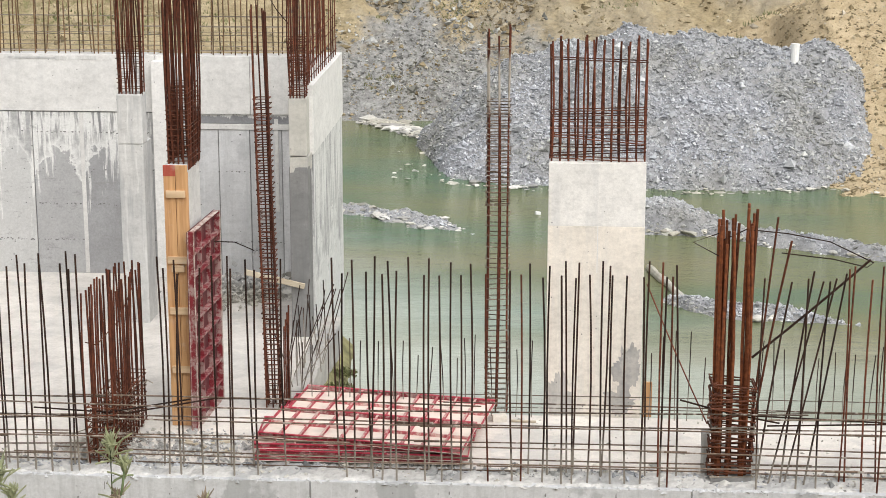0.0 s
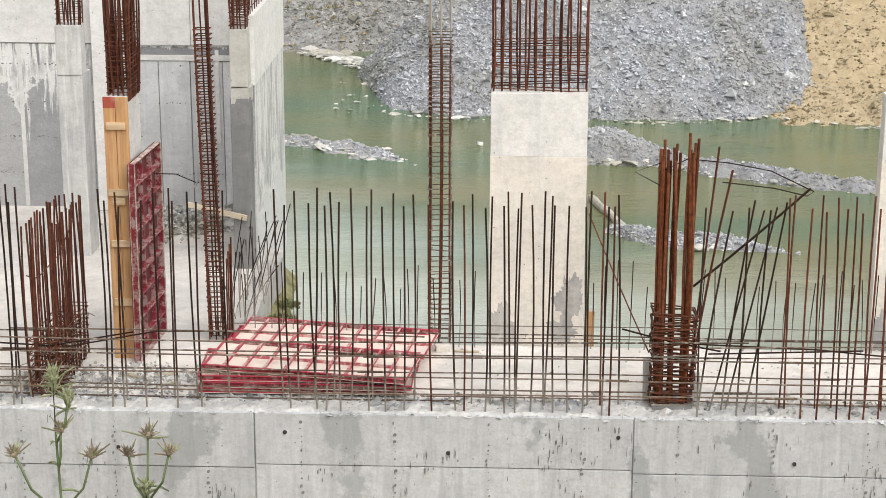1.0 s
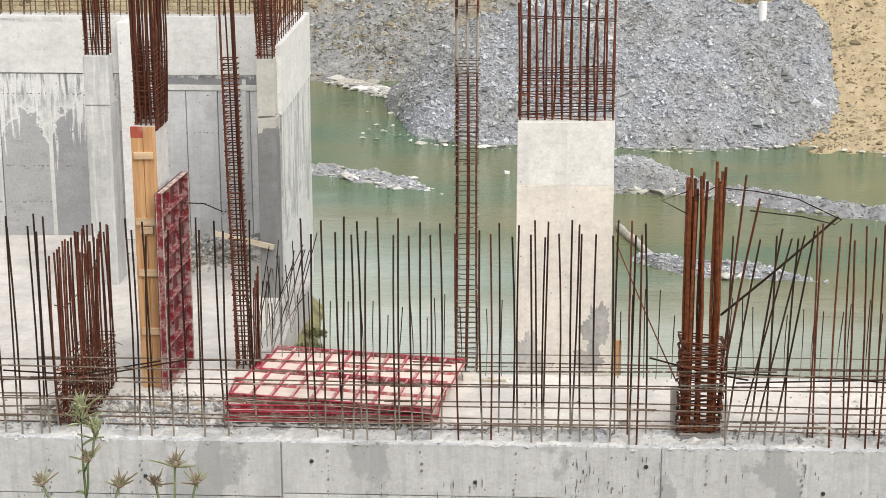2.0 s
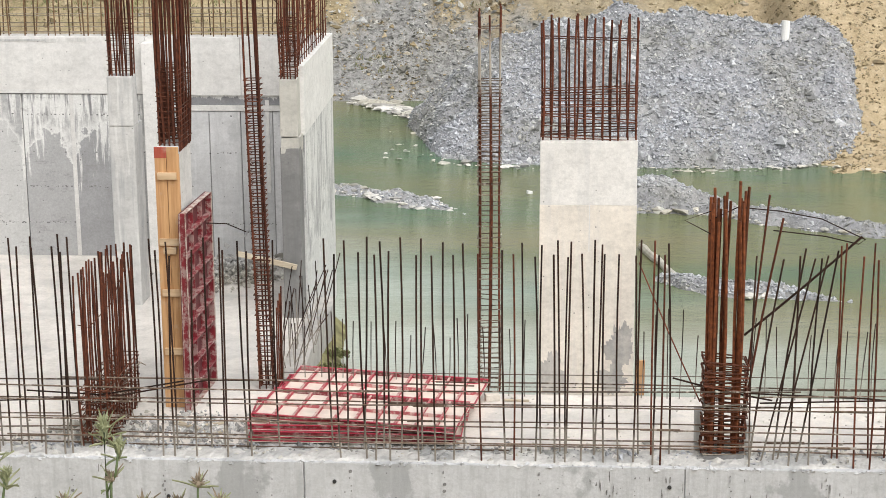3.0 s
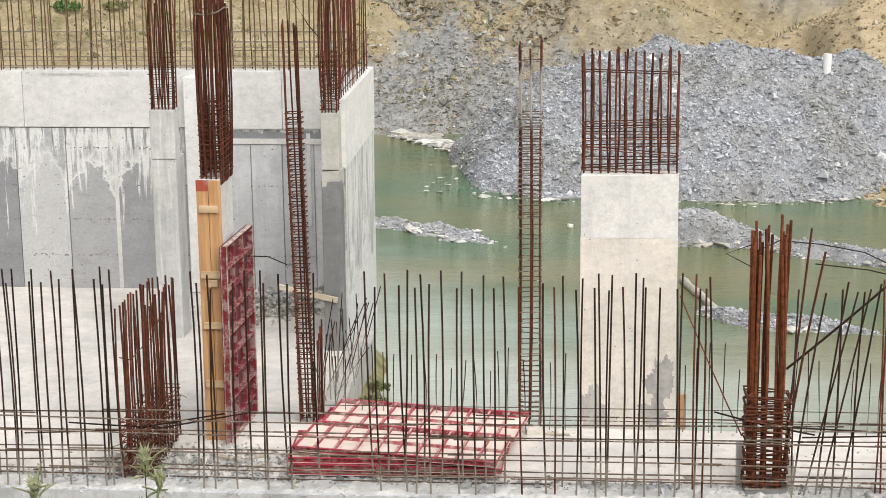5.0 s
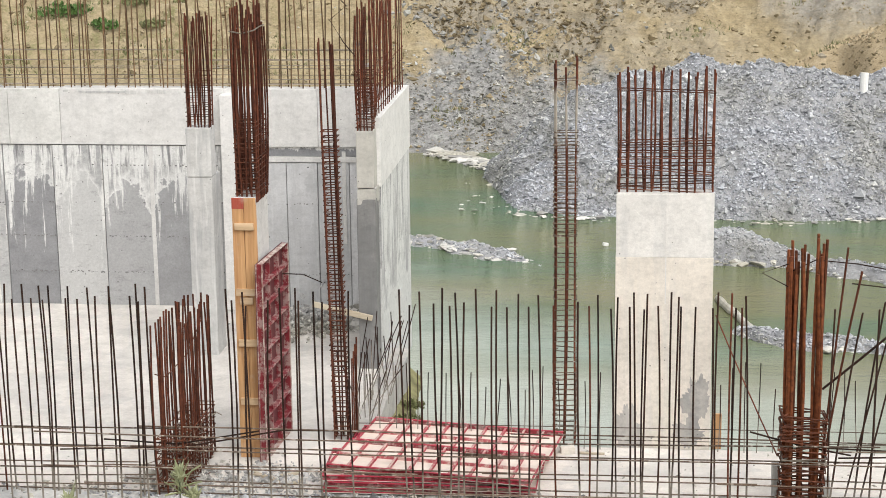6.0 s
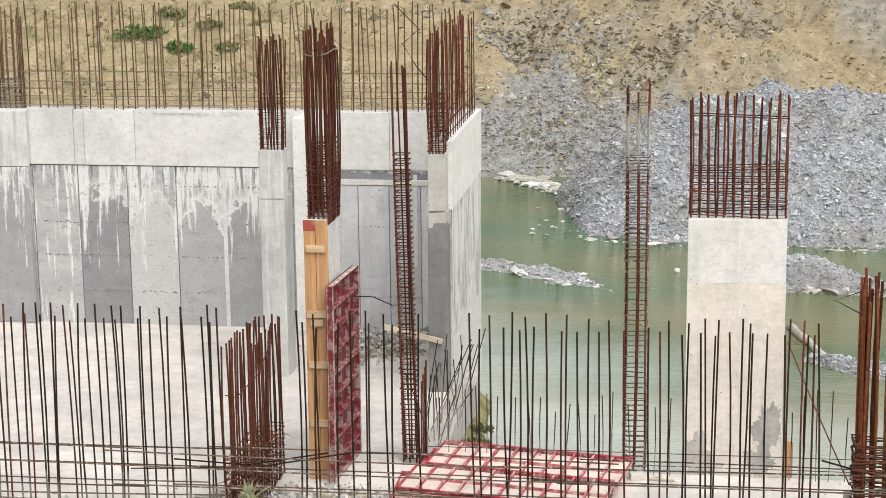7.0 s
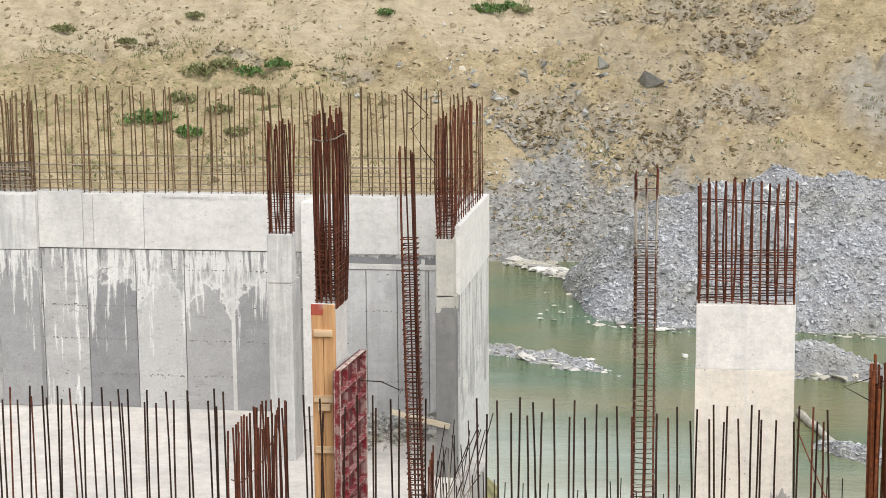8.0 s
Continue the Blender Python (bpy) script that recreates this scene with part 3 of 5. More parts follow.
xs = steps((-400, -60, 40), (-60, -26, 2.0), (-26, -10, 0.13), (-10, 11, 0.11), (11, 60, 2.0), (60, 400, 40))
ys = steps((-300, -10, 30), (-10, 40, 1.3), (40, 52, 0.2), (52, 68, 0.115), (68, 72, 0.25), (72, 110, 1.5), (110, 900, 60))
thing("ground", "tan clay hillside with grey shale patches above a pit", "ground", kind="structure", data=sheet("ground", xs, ys, ground_z, M_EARTH, ground_layers))

water_me = sheet("water", steps((-60, 60, 4.0)), steps((22.3, 58, 3.0)), lambda x, y: WATER, M_WATER)
thing("water", "murky green pond water with faint ripples", "water", kind="structure", data=water_me)

CREST = [(-5.4, -1.3), (-4.4, -0.75), (-3.4, 0.2), (-1.6, 1.75), (-0.3, 2.05), (0.9, 2.35), (1.5, 2.62), (2.2, 2.3), (3.2, 2.55), (4.3, 2.2), (5.6, 2.15), (6.8, 2.0), (7.3, 1.75), (7.7, 1.2), (8.4, -0.4), (9.4, -1.6)]


def heap_z(x, y):
    front = along(x, [(-5.4, 53.5), (-4.4, 50), (-3.0, 44.6), (-1.0, 43.9), (4, 43.7), (5.6, 43.9), (6.5, 44.5), (7.2, 44.7), (7.8, 46.0), (9.4, 49)])
    crest = along(x, CREST)
    f = (y - front) / max(0.5, 49.0 - front)
    z = -0.95 + max(0.0, crest + 0.95) * min(1.0, f) ** 0.92 if f > 0 else -0.95 + max(-1.0, f)
    if y > 49.0:
        z -= (y - 49.0) * 0.35
    return z + (0.22 * fbm(x, y, 0.7) + 0.15 * fbm(x, y, 1.9) + 0.07 * fbm(x, y, 5.0)) * smooth(-0.1, 0.2, f)


heap = sheet("gravel_heap", steps((-5.4, 9.4, 0.11)), steps((42.8, 54, 0.11)), heap_z, M_HEAP)
thing("gravel_heap", "large heap of grey crushed slate at the water's edge", "gravel heap", kind="stuff", data=heap)
rnd = random.Random(11)
spots = []
while len(spots) < 64000:
    x, y = rnd.uniform(-4.8, 8.2), rnd.uniform(43.2, 49.8)
    z = heap_z(x, y)
    if z > WATER - 0.05:
        spots.append((x, y, z + 0.005, rnd.choice((0.5, 0.6, 0.7, 0.8, 1.0, 1.0, 1.3, 1.6, 2.2))))
chips("slate_rubble", "loose grey slate chips over the heap", "gravel", spots, 0.021, M_CHIPS, 0.65, 3, hood=0.9)

# low gravel banks in the pond
# each bank: its ridge line with half widths, and its height above the water
ISLES = [
    ([(-6.4, 41.1, 0.5), (-5.2, 41.2, 0.85), (-4.2, 40.7, 0.95), (-3.3, 40.1, 0.8), (-2.6, 39.5, 0.65), (-2.0, 38.9, 0.25)], 0.13),
    ([(0.9, 39.7, 0.7), (1.7, 39.8, 0.9), (2.3, 39.9, 0.9), (2.9, 39.8, 0.6), (3.7, 39.5, 0.25)], 0.66),
    ([(3.0, 39.5, 0.35), (4.0, 38.9, 0.55), (5.0, 38.3, 0.6), (5.9, 37.8, 0.5), (7.0, 37.3, 0.45), (8.5, 37.0, 0.4)], 0.30),
    ([(2.0, 33.75, 0.25), (2.45, 33.4, 0.5), (3.0, 33.1, 0.55), (3.6, 33.0, 0.6), (4.1, 32.8, 0.45), (4.6, 32.6, 0.2), (5.3, 32.4, 0.1)], 0.26),
]
for k, (ridge, top) in enumerate(ISLES):
    reach = max(w for _, _, w in ridge)
    x0, x1 = ridge[0][0] - reach, ridge[-1][0] + reach
    y0, y1 = min(y for _, y, _ in ridge) - reach, max(y for _, y, _ in ridge) + reach

    def isle_z(x, y):
        d, high = 9.0, 0.0
        for (ax, ay, aw), (bx, by, bw) in zip(ridge, ridge[1:]):
            f = max(0.0, min(1.0, ((x - ax) * (bx - ax) + (y - ay) * (by - ay)) / ((bx - ax) ** 2 + (by - ay) ** 2)))
            w = aw + f * (bw - aw)
            e = math.hypot(x - ax - f * (bx - ax), y - ay - f * (by - ay)) / w
            if e < d:
                d, high = e, top * w / reach
        d += 0.45 * fbm(x, y, 1.3)
        return WATER - 0.25 + (high + 0.25) * (1.0 - max(0.0, min(1.6, d)) ** 1.5) + 0.08 * fbm(x, y, 3.0)

    me = sheet("gravel_bank", steps((x0 - 0.4, x1 + 0.4, 0.09)), steps((y0 - 0.4, y1 + 0.4, 0.09)), isle_z, M_HEAP)
    thing("gravel_bank", "low bank of wet grey gravel in the pond", "gravel bank", "gravel banks", "stuff", me)
    spots, pale = [], []
    for _ in range(14000):
        x, y = rnd.uniform(x0 - 0.3, x1 + 0.3), rnd.uniform(y0 - 0.3, y1 + 0.3)
        z = isle_z(x, y)
        if z > WATER - 0.04:
            if z < WATER + 0.09 and rnd.random() < (0.22 if k == 0 else 0.20 if k < 3 else 0.05):
                pale.append((x, y, z, rnd.uniform(0.4, 1.4)))
            elif rnd.random() < 0.9:
                spots.append((x, y, z, rnd.uniform(0.5, 1.3)))
    chips("slate_rubble", "loose grey chips on a gravel bank", "gravel", spots, 0.032 if k == 3 else 0.026, M_CHIPS, 0.6, 20 + k)
    if pale:
        pebbles("shore_stones", "pale washed stones along the waterline", "stones", pale, 0.046, M_PALESTONE, 0.45, 30 + k)

# pale stones at the far shore, clods on the hill
spots = []
for _ in range(900):
    f = rnd.random()
    spots.append((-5.9 + 2.2 * f + rnd.gauss(0, 0.12), 52.9 - 2.6 * f + rnd.gauss(0, 0.25), WATER + rnd.uniform(-0.02, 0.08), rnd.uniform(0.8, 2.2)))
for _ in range(150):
    x = rnd.uniform(-3.2, 9.5)
    y = along(x, [(-3.2, 44.5), (-1, 43.75), (4, 43.6), (6.5, 44.2), (9.5, 42.9)])
    spots.append((x, y + rnd.gauss(0, 0.12), WATER + rnd.uniform(-0.02, 0.06), rnd.uniform(0.5, 1.5)))
for _ in range(40):
    spots.append((rnd.uniform(-4.6, -2.6), rnd.uniform(44, 50), WATER + 0.01, rnd.uniform(0.5, 1.3)))
pebbles("shore_stones", "pale stones and scum along the far shore", "stones", spots, 0.05, M_PALESTONE, 0.35, 41)
spots = []
while len(spots) < 38000:
    x, y = rnd.uniform(-27, 12), rnd.uniform(43, 71)
    rise = y - hill_foot(x)
    if rise > -0.3 and ground_z(x, y) > WATER and noise.noise(Vector((x * 0.5, y * 0.5, 1))) > -0.25 + rnd.uniform(-0.3, 0.3):
        spots.append((x, y, ground_z(x, y), rnd.choice((0.4, 0.5, 0.6, 0.8, 1.1, 1.7))))
while len(spots) < 44000:
    x, y = rnd.uniform(5.8, 10), rnd.uniform(41, 54)
    z = ground_z(x, y)
    if z > WATER - 0.05:
        spots.append((x, y, z, rnd.choice((0.4, 0.6, 0.9, 1.3))))
chips("earth_clods", "loose clods and small stones on the hillside", "soil", spots, 0.038, M_EARTHCHIPS, 0.6, 42)
spots = []
while len(spots) < 9000:
    x, y = rnd.uniform(-9, 1.5), rnd.uniform(52, 59)
    if abs(x + 3.6) * 0.16 + abs(y - 54.5) * 0.2 < rnd.uniform(0, 1):
        spots.append((x, y, ground_z(x, y), rnd.choice((0.4, 0.6, 0.8, 1.2))))
for _ in range(1600):
    x, y = rnd.gauss(-5.5, 2.2), rnd.gauss(58.6, 1.6)
    if noise.noise(Vector((x * 0.8, y * 0.8, 4))) > 0.0:
        spots.append((x, y, ground_z(x, y), rnd.choice((0.8, 1.1, 1.6, 2.4))))
broken = []
for sx, sy, w, h, d in SCARS:
    for _ in range(int(420 * w * h) + 40):
        x, y = rnd.gauss(sx, w * 0.55), rnd.gauss(sy, h * 0.5)
        broken.append((x, y, ground_z(x, y), rnd.choice((0.5, 0.8, 1.1, 1.6, 2.2))))
chips("broken_clods", "dark broken clods lying in hollows of the slope", "soil", broken, 0.035, M_BROKEN, 0.6, 44, hood=0.9)
chips("shale_rubble", "broken grey shale on the hill's foot", "rock", spots, 0.045, M_SHALE, 0.5, 43, hood=0.9)


def bush(x, y, size, material, label, seed, z=None):
    r = random.Random(seed)
    verts, faces = [], []
    z = ground_z(x, y) if z is None else z
    for i in range(int(300 * size / min(1.0, 1.7 * size) ** 1.5)):
        a, d, h = r.uniform(0, 6.28), r.random() ** 0.6 * 0.6 * size, r.random()
        q = Vector((x + math.cos(a) * d * 1.5, y + math.sin(a) * d * 0.8, z + 0.05 + h * 0.5 * size * (1.2 - d / size)))
        m = Euler((r.uniform(0, 6.3), r.uniform(0, 6.3), r.uniform(0, 6.3))).to_matrix()
        s = r.uniform(0.05, 0.11) * min(1.0, 1.7 * size)
        k = len(verts)
        verts += [tuple(q + m @ Vector(c)) for c in ((-s, 0, 0), (0, -s * 0.5, 0.01), (s, 0, 0), (0, s * 0.5, 0.01))]
        faces.append((k, k + 1, k + 2, k + 3))
    me = bpy.data.meshes.new("weed_clump")
    me.from_pydata(verts, [], faces)
    me.materials.append(material)
    thing("weed_clump", label, "weeds", "weeds on the hill", data=me)


BUSHES = [(-18.4, 57.3, 0.85, 0), (-17.9, 57.5, 0.6, 0), (-16.9, 56.9, 0.6, 0), (-17.2, 59.6, 0.7, 1), (-16.4, 59.8, 0.6, 1), (-15.6, 59.8, 0.6, 0), (-14.6, 59.9, 0.55, 0), (-8.1, 63.5, 0.65, 0), (-7.4, 64.0, 0.6, 0), (-6.8, 63.8, 0.4, 1), (-22.7, 61.8, 0.5, 1), (-20.2, 61.2, 0.4, 1), (-11.4, 63.0, 0.45, 1), (-11.4, 62.4, 0.4, 0), (-18.1, 62.3, 0.4, 1), (-15.3, 57.1, 0.5, 1), (-17.5, 58.4, 0.6, 1), (-14.4, 58.0, 0.5, 1), (-16.0, 57.6, 0.5, 1), (-15.2, 58.6, 0.5, 1)]
for k, (x, y, s, dull) in enumerate(BUSHES):
    bush(x, y, s, M_WEED if dull else M_BUSH, "dull green weeds on bare clay" if dull else "leafy green weed clump on bare clay", 100 + k)


bush(-3.55, 27.4, 0.26, M_WEED, "small green weed at the slab's edge", 140, -0.62)
bush(-3.6, 28.4, 0.24, M_WEED, "small dull weed at the slab's edge", 143, -0.70)
bush(-3.62, 26.2, 0.28, M_WEED, "small dull weed at the slab's edge", 141, -0.55)

# dry weeds and grass over the slope
verts, faces = [], []
while len(faces) < 9000:
    x, y = rnd.uniform(-27, 6), rnd.uniform(54, 70)
    rise = y - hill_foot(x)
    if rise < 1 or noise.noise(Vector((x * 0.6, y * 0.6, 8))) < 0.12 + (0.0 if x < -11 else 0.22):
        continue
    z = ground_z(x, y)
    for k in range(6):
        bx, by = x + rnd.gauss(0, 0.08), y + rnd.gauss(0, 0.06)
        h, w, n = rnd.uniform(0.05, 0.16), rnd.uniform(0.008, 0.02), len(verts)
        verts += [(bx - w, by, z - 0.03), (bx + w, by, z - 0.03), (bx + rnd.gauss(0, 0.07), by + rnd.gauss(0, 0.05), z + h)]
        faces.append((n, n + 1, n + 2))
me = bpy.data.meshes.new("dry_grass")
me.from_pydata(verts, [], faces)
me.materials.append(M_WEED)
thing("dry_grass", "sparse dry grass tufts on the clay slope", "grass", kind="stuff", data=me)


# ---- slab and walls ----
def uneven(bm, amount, seed):
    for v in bm.verts:
        v.co += noise.noise_vector(v.co * 2.3 + Vector((seed, 0, 0))) * amount
    return bm


def grid_box(bm, x0, x1, y0, y1, z0, z1, cut):
    """A box cut into a lattice, for worn edges."""
    box(bm, x0, x1, y0, y1, z0, z1)
    for axis, a, b in ((0, x0, x1), (1, y0, y1)):
        for i in range(1, int((b - a) / cut)):
            co, no = [0, 0, 0], [0, 0, 0]
            co[axis], no[axis] = a + cut * i, 1
            bmesh.ops.bisect_plane(bm, geom=bm.verts[:] + bm.edges[:] + bm.faces[:], plane_co=co, plane_no=no)
    return bm


floor = thing("floor", "dusty pale concrete slab with cement spills", "floor", kind="structure", data=mesh_of(uneven(grid_box(bmesh.new(), -14.5, 9.5, 22.56, 24.78, -0.45, -0.004, 0.4), 0.012, 4), "floor", M_SLAB))
inner = thing("floor_inner", "pale concrete slab inside the core walls", "floor", kind="structure", data=mesh_of(box(bmesh.new(), -14.5, -4.12, 24.79, 32.19, -0.45, -0.008), "floor_inner", M_INNER))
footing = thing("footing", "rough concrete edge of the slab above the pond", "footing", kind="structure", data=mesh_of(uneven(grid_box(bmesh.new(), -4.30, -3.80, 24.79, 29.8, -1.6, -0.06, 0.3), 0.05, 9), "footing", M_PATCH))

# front retaining wall: cast faces between recessed joints
wall_front = thing("wall_front", "grey cast concrete retaining wall with tie holes", "wall", kind="structure", data=mesh_of(box(bmesh.new(), -16, 10, 22.035, 22.55, -3.2, -0.02), "wall_front", M_FRONT))
r = random.Random(3)
FRONT_X = [-16, -12.85, -8.05, -3.25, 1.62, 6.42, 10]
for k, (x0, x1) in enumerate(zip(FRONT_X, FRONT_X[1:])):
    joint = -0.74 + (0.03 if k % 2 else -0.02)
    for z0, z1 in ((joint + 0.007, 0.0), (-1.94, joint - 0.007), (-3.2, -1.955)):
        boxpart("panel", (x0 + 0.009, x1 - 0.009, 22.0 + r.uniform(-0.006, 0.004), 22.1, z0, z1), M_FRONT, wall_front, 0.006)
M_HOLE = plain("dark_hole", (0.03, 0.03, 0.03))
M_MARK = plain("rough_cement_spot", (0.19, 0.187, 0.185), 0.9, 0.5, 60)
for k in range(-6, 6):
    x = -2.90 + 2.17 * k
    bm = bmesh.new()
    bmesh.ops.create_cone(bm, cap_ends=True, segments=10, radius1=0.028, radius2=0.024, depth=0.02, matrix=pose(0, 0, 0, 90))
    ob = part("tie_hole", bm, M_HOLE, wall_front)
    ob.location = (x + r.uniform(-0.1, 0.1), 21.987, -0.30 - (0.24 if k % 2 else 0) + r.uniform(-0.05, 0.05))
bm = bmesh.new()
for k in range(-8, 10):
    x = -3.25 + 1.21 * k + 0.6
    z = -0.04
    while z > -1.4:
        z -= r.uniform(0.045, 0.11)
        s = r.choice((0.008, 0.010, 0.014, 0.024))
        bmesh.ops.create_circle(bm, cap_ends=True, segments=7, radius=s, matrix=pose(x + r.gauss(0, 0.012), 21.9905, z, 90, 0, r.uniform(0, 90)))
tagged(part("seam_spots", bm, M_MARK, wall_front), kind="stuff")
rr, bm, depth = random.Random(5), bmesh.new(), 21.9885
for k in range(46):
    cx, cz, n = rr.uniform(-9, 6.5), rr.choice((rr.uniform(-0.7, -0.1), rr.uniform(-1.3, -0.76))), rr.randrange(2, 9)
    for j in range(n):
        x, z, h, w = cx + rr.gauss(0, 0.10), cz + rr.gauss(0, 0.10), rr.uniform(0.015, 0.07), rr.uniform(0.003, 0.009)
        depth -= 0.00001
        if z + 1.6 * h < -0.01:
            bm.faces.new([bm.verts.new((x + w * math.cos(0.6283 * i) * (1 + rr.uniform(-0.6, 0.8)), depth, z + h * math.sin(0.6283 * i) * (1 + rr.uniform(-0.5, 0.5)))) for i in range(10)])
tagged(part("wall_smears", bm, M_MARK, wall_front), kind="stuff")
# broken cement crust along the wall's top
verts, faces, cols = [], [], 9
xs = steps((-16, -9, 0.3), (-9, 7, 0.035), (7, 10, 0.3))
for i, x in enumerate(xs):
    edge = 22.022 + 0.035 * fbm(x, 1.0, 1.6) + 0.018 * fbm(x, 7.0, 7.0)
    for c in range(cols):
        f = c / (cols - 1)
        y = edge + (22.58 - edge) * f
        z = 0.010 + 0.030 * fbm(x, y, 2.2) + 0.024 * fbm(x, y + 4, 9.0)
        verts.append((x, y, z - (0.03 if c == 0 else 0.0)))
    if i:
        for c in range(cols - 1):
            a = (i - 1) * cols + c
            faces.append((a, a + cols, a + cols + 1, a + 1))
me = bpy.data.meshes.new("cement_crust")
me.from_pydata(verts, [], faces)
me.materials.append(M_CRUST)
tagged(part("cement_crust", me, M_CRUST, wall_front), kind="stuff")
spots = [(r.uniform(-9, 6), r.choice((r.uniform(22.1, 22.7), r.gauss(22.6, 0.15))), 0.01, r.uniform(0.3, 1.2)) for _ in range(600)]
chips("chipped_edge", "chipped cement along the wall's front edge", "rubble", [(r.uniform(-9, 6.5), 22.012 + r.gauss(0, 0.008), r.uniform(-0.03, 0.012), r.uniform(0.4, 1.8)) for _ in range(900)], 0.016, M_FRONT, 0.6, 53)
chips("cement_rubble", "dark stones behind the wall's top", "rubble", [(r.uniform(-9, 6), r.gauss(22.5, 0.12), 0.015, r.uniform(0.3, 1.5)) for _ in range(800)], 0.03, M_CHIPS, 0.6, 52)
chips("cement_rubble", "cement crumbs and stones along the wall's top", "rubble", spots, 0.035, M_PALESTONE, 0.6, 51)

# back wall of the core
wall_back = thing("wall_back", "tall grey concrete wall with panel joints and a pale upper pour", "wall", kind="structure", data=mesh_of(box(bmesh.new(), -17.5, -4.12, 32.22, 32.52, -2.0, 4.0), "wall_back", M_WALL))
PANEL_X = [-17.5, -16.6, -15.7, -14.85, -14.0, -13.2, -12.44, -11.57, -10.63, -9.70, -8.78, -7.9, -7.05, -6.30, -5.73, -5.15, -4.45]
# damp field of each panel: darkness, height it climbs to, lime
DAMP = {-14.85: (0.3, 0.5, 0.3), -14.0: (0.15, 0.3, 0.2), -13.2: (0.7, 0.9, 0.3), -12.44: (0.12, 0.5, 0.15), -11.57: (0.95, 0.88, 0.6), -10.63: (0.35, 0.80, 0.75), -9.70: (0.7, 0.80, 1.0), -8.78: (0.85, 0.85, 0.8), -7.9: (0.6, 0.7, 0.6)}
for x0, x1 in zip(PANEL_X, PANEL_X[1:]):
    off = r.uniform(-0.012, 0.008)
    ob = boxpart("panel", (x0 + 0.008, x1 - 0.008, 32.19 + off, 32.23, -0.01, 2.985 if x1 < -7 else 2.69), M_STAINED_WALL if x1 < -7 else M_NEWPANEL, wall_back, 0.005)
    ob.color = (*DAMP.get(x0, (0.6, 0.6, 0.6)), 1.0)
# proud grey strips stand in for the shade of a chipped recess
part("chipped_edge", uneven(grid_box(bmesh.new(), -10.36, -9.2, 32.150, 32.18, 3.955, 3.99, 0.08), 0.016, 2), M_COLUMN, wall_back, "grey strip for the shade of a chipped recess")
part("chipped_edge", uneven(grid_box(bmesh.new(), -9.2, -8.45, 32.150, 32.18, 3.93, 4.0, 0.08), 0.03, 5), M_COLUMN, wall_back, "grey strip for the shade of a chipped recess")
POUR_X = [-17.5, -15.2, -12.46, -11.60, -11.40, -10.43, -7.4, -5.7, -4.45]
for x0, x1 in zip(POUR_X, POUR_X[1:]):
    off = r.uniform(-0.012, 0.0)
    boxpart("panel", (x0 + 0.003, x1 - 0.003, 32.17 + off, 32.53, 3.005 if x1 < -6 else 2.98, 4.03 + r.uniform(-0.015, 0.015)), M_POURGREY if x0 in (-12.46, -11.60, -11.40) else M_POUR, wall_back, 0.008)
boxpart("ledge", (-7.04, -4.46, 32.165, 32.23, 2.70, 2.80), M_POUR, wall_back, 0.008, "pale cement ledge between pours")
boxpart("recess", (-7.04, -4.46, 32.205, 32.23, 2.805, 2.975), M_STAINED_WALL, wall_back, 0.004)
boxpart("cement_seam", (-8.83, -8.755, 32.175, 32.2, 0.0, 2.98), M_POUR, wall_back, 0.006, "pale cement run along a joint")
boxpart("cement_seam", (-5.28, -5.21, 32.175, 32.2, 1.2, 2.9), M_POUR, wall_back, 0.006, "pale cement run along a joint")
boxpart("pilaster", (-7.42, -7.18, 31.9, 32.17, 0.0, 3.95), M_POUR, wall_back, 0.01)
boxpart("pilaster", (-13.25, -12.47, 32.05, 32.2, 0.0, 2.96), M_STAINED_WALL, wall_back, 0.01).color = (0.75, 0.95, 0.5, 1.0)
boxpart("pilaster", (-13.25, -12.47, 32.06, 32.16, 2.97, 4.0), M_COLUMN, wall_back, 0.01)

bm = bmesh.new()
for x0, x1 in zip(PANEL_X, PANEL_X[1:]):
    for z in (2.62, 1.93, 1.30, 0.62):
        x = x0 + 0.05
        while x < x1 - 0.05:
            x += r.uniform(0.015, 0.10) if noise.noise(Vector((x0, z, 0))) > -0.1 else 0.35
            bmesh.ops.create_circle(bm, cap_ends=True, segments=6, radius=r.choice((0.006, 0.010, 0.014)), matrix=pose(x, 32.176, z + r.gauss(0, 0.008), 90, 0, 0) @ Matrix.Diagonal((1.6, 1, 1, 1)))
tagged(part("seam_spots", bm, M_MARK, wall_back), kind="stuff")

# wing wall towards the pond
wall_wing = thing("wall_wing", "concrete wing wall with a pale upper pour", "wall", kind="structure", data=mesh_of(box(bmesh.new(), -4.40, -4.13, 28.8, 32.5, -2.0, 4.0), "wall_wing", M_WALL))
for y0, y1 in ((28.78, 30.0), (30.0, 31.25), (31.25, 32.53)):
    boxpart("panel", (-4.14, -4.10 + r.uniform(-0.004, 0.004), y0 + 0.004, y1 - 0.004, -1.9, 2.93), M_STAINED_WALL, wall_wing, 0.005).color = (0.22, 0.75, 0.9, 1.0)
boxpart("panel", (-4.42, -4.085, 28.75, 32.54, 2.94, 4.06), M_POUR, wall_wing, 0.008)
boxpart("end_column", (-4.44, -4.14, 28.40, 28.79, -0.4, 2.80), M_DARKGREY, wall_wing, 0.012, "darker grey column at the wall's end")
boxpart("end_column", (-4.43, -4.15, 28.41, 28.78, 2.98, 3.90), M_BEIGE, wall_wing, 0.012)
part("honeycomb", uneven(grid_box(bmesh.new(), -4.44, -4.14, 28.40, 28.79, 2.72, 2.98, 0.05), 0.05, 6), M_BEIGE, wall_wing, "rough honeycombed concrete band")

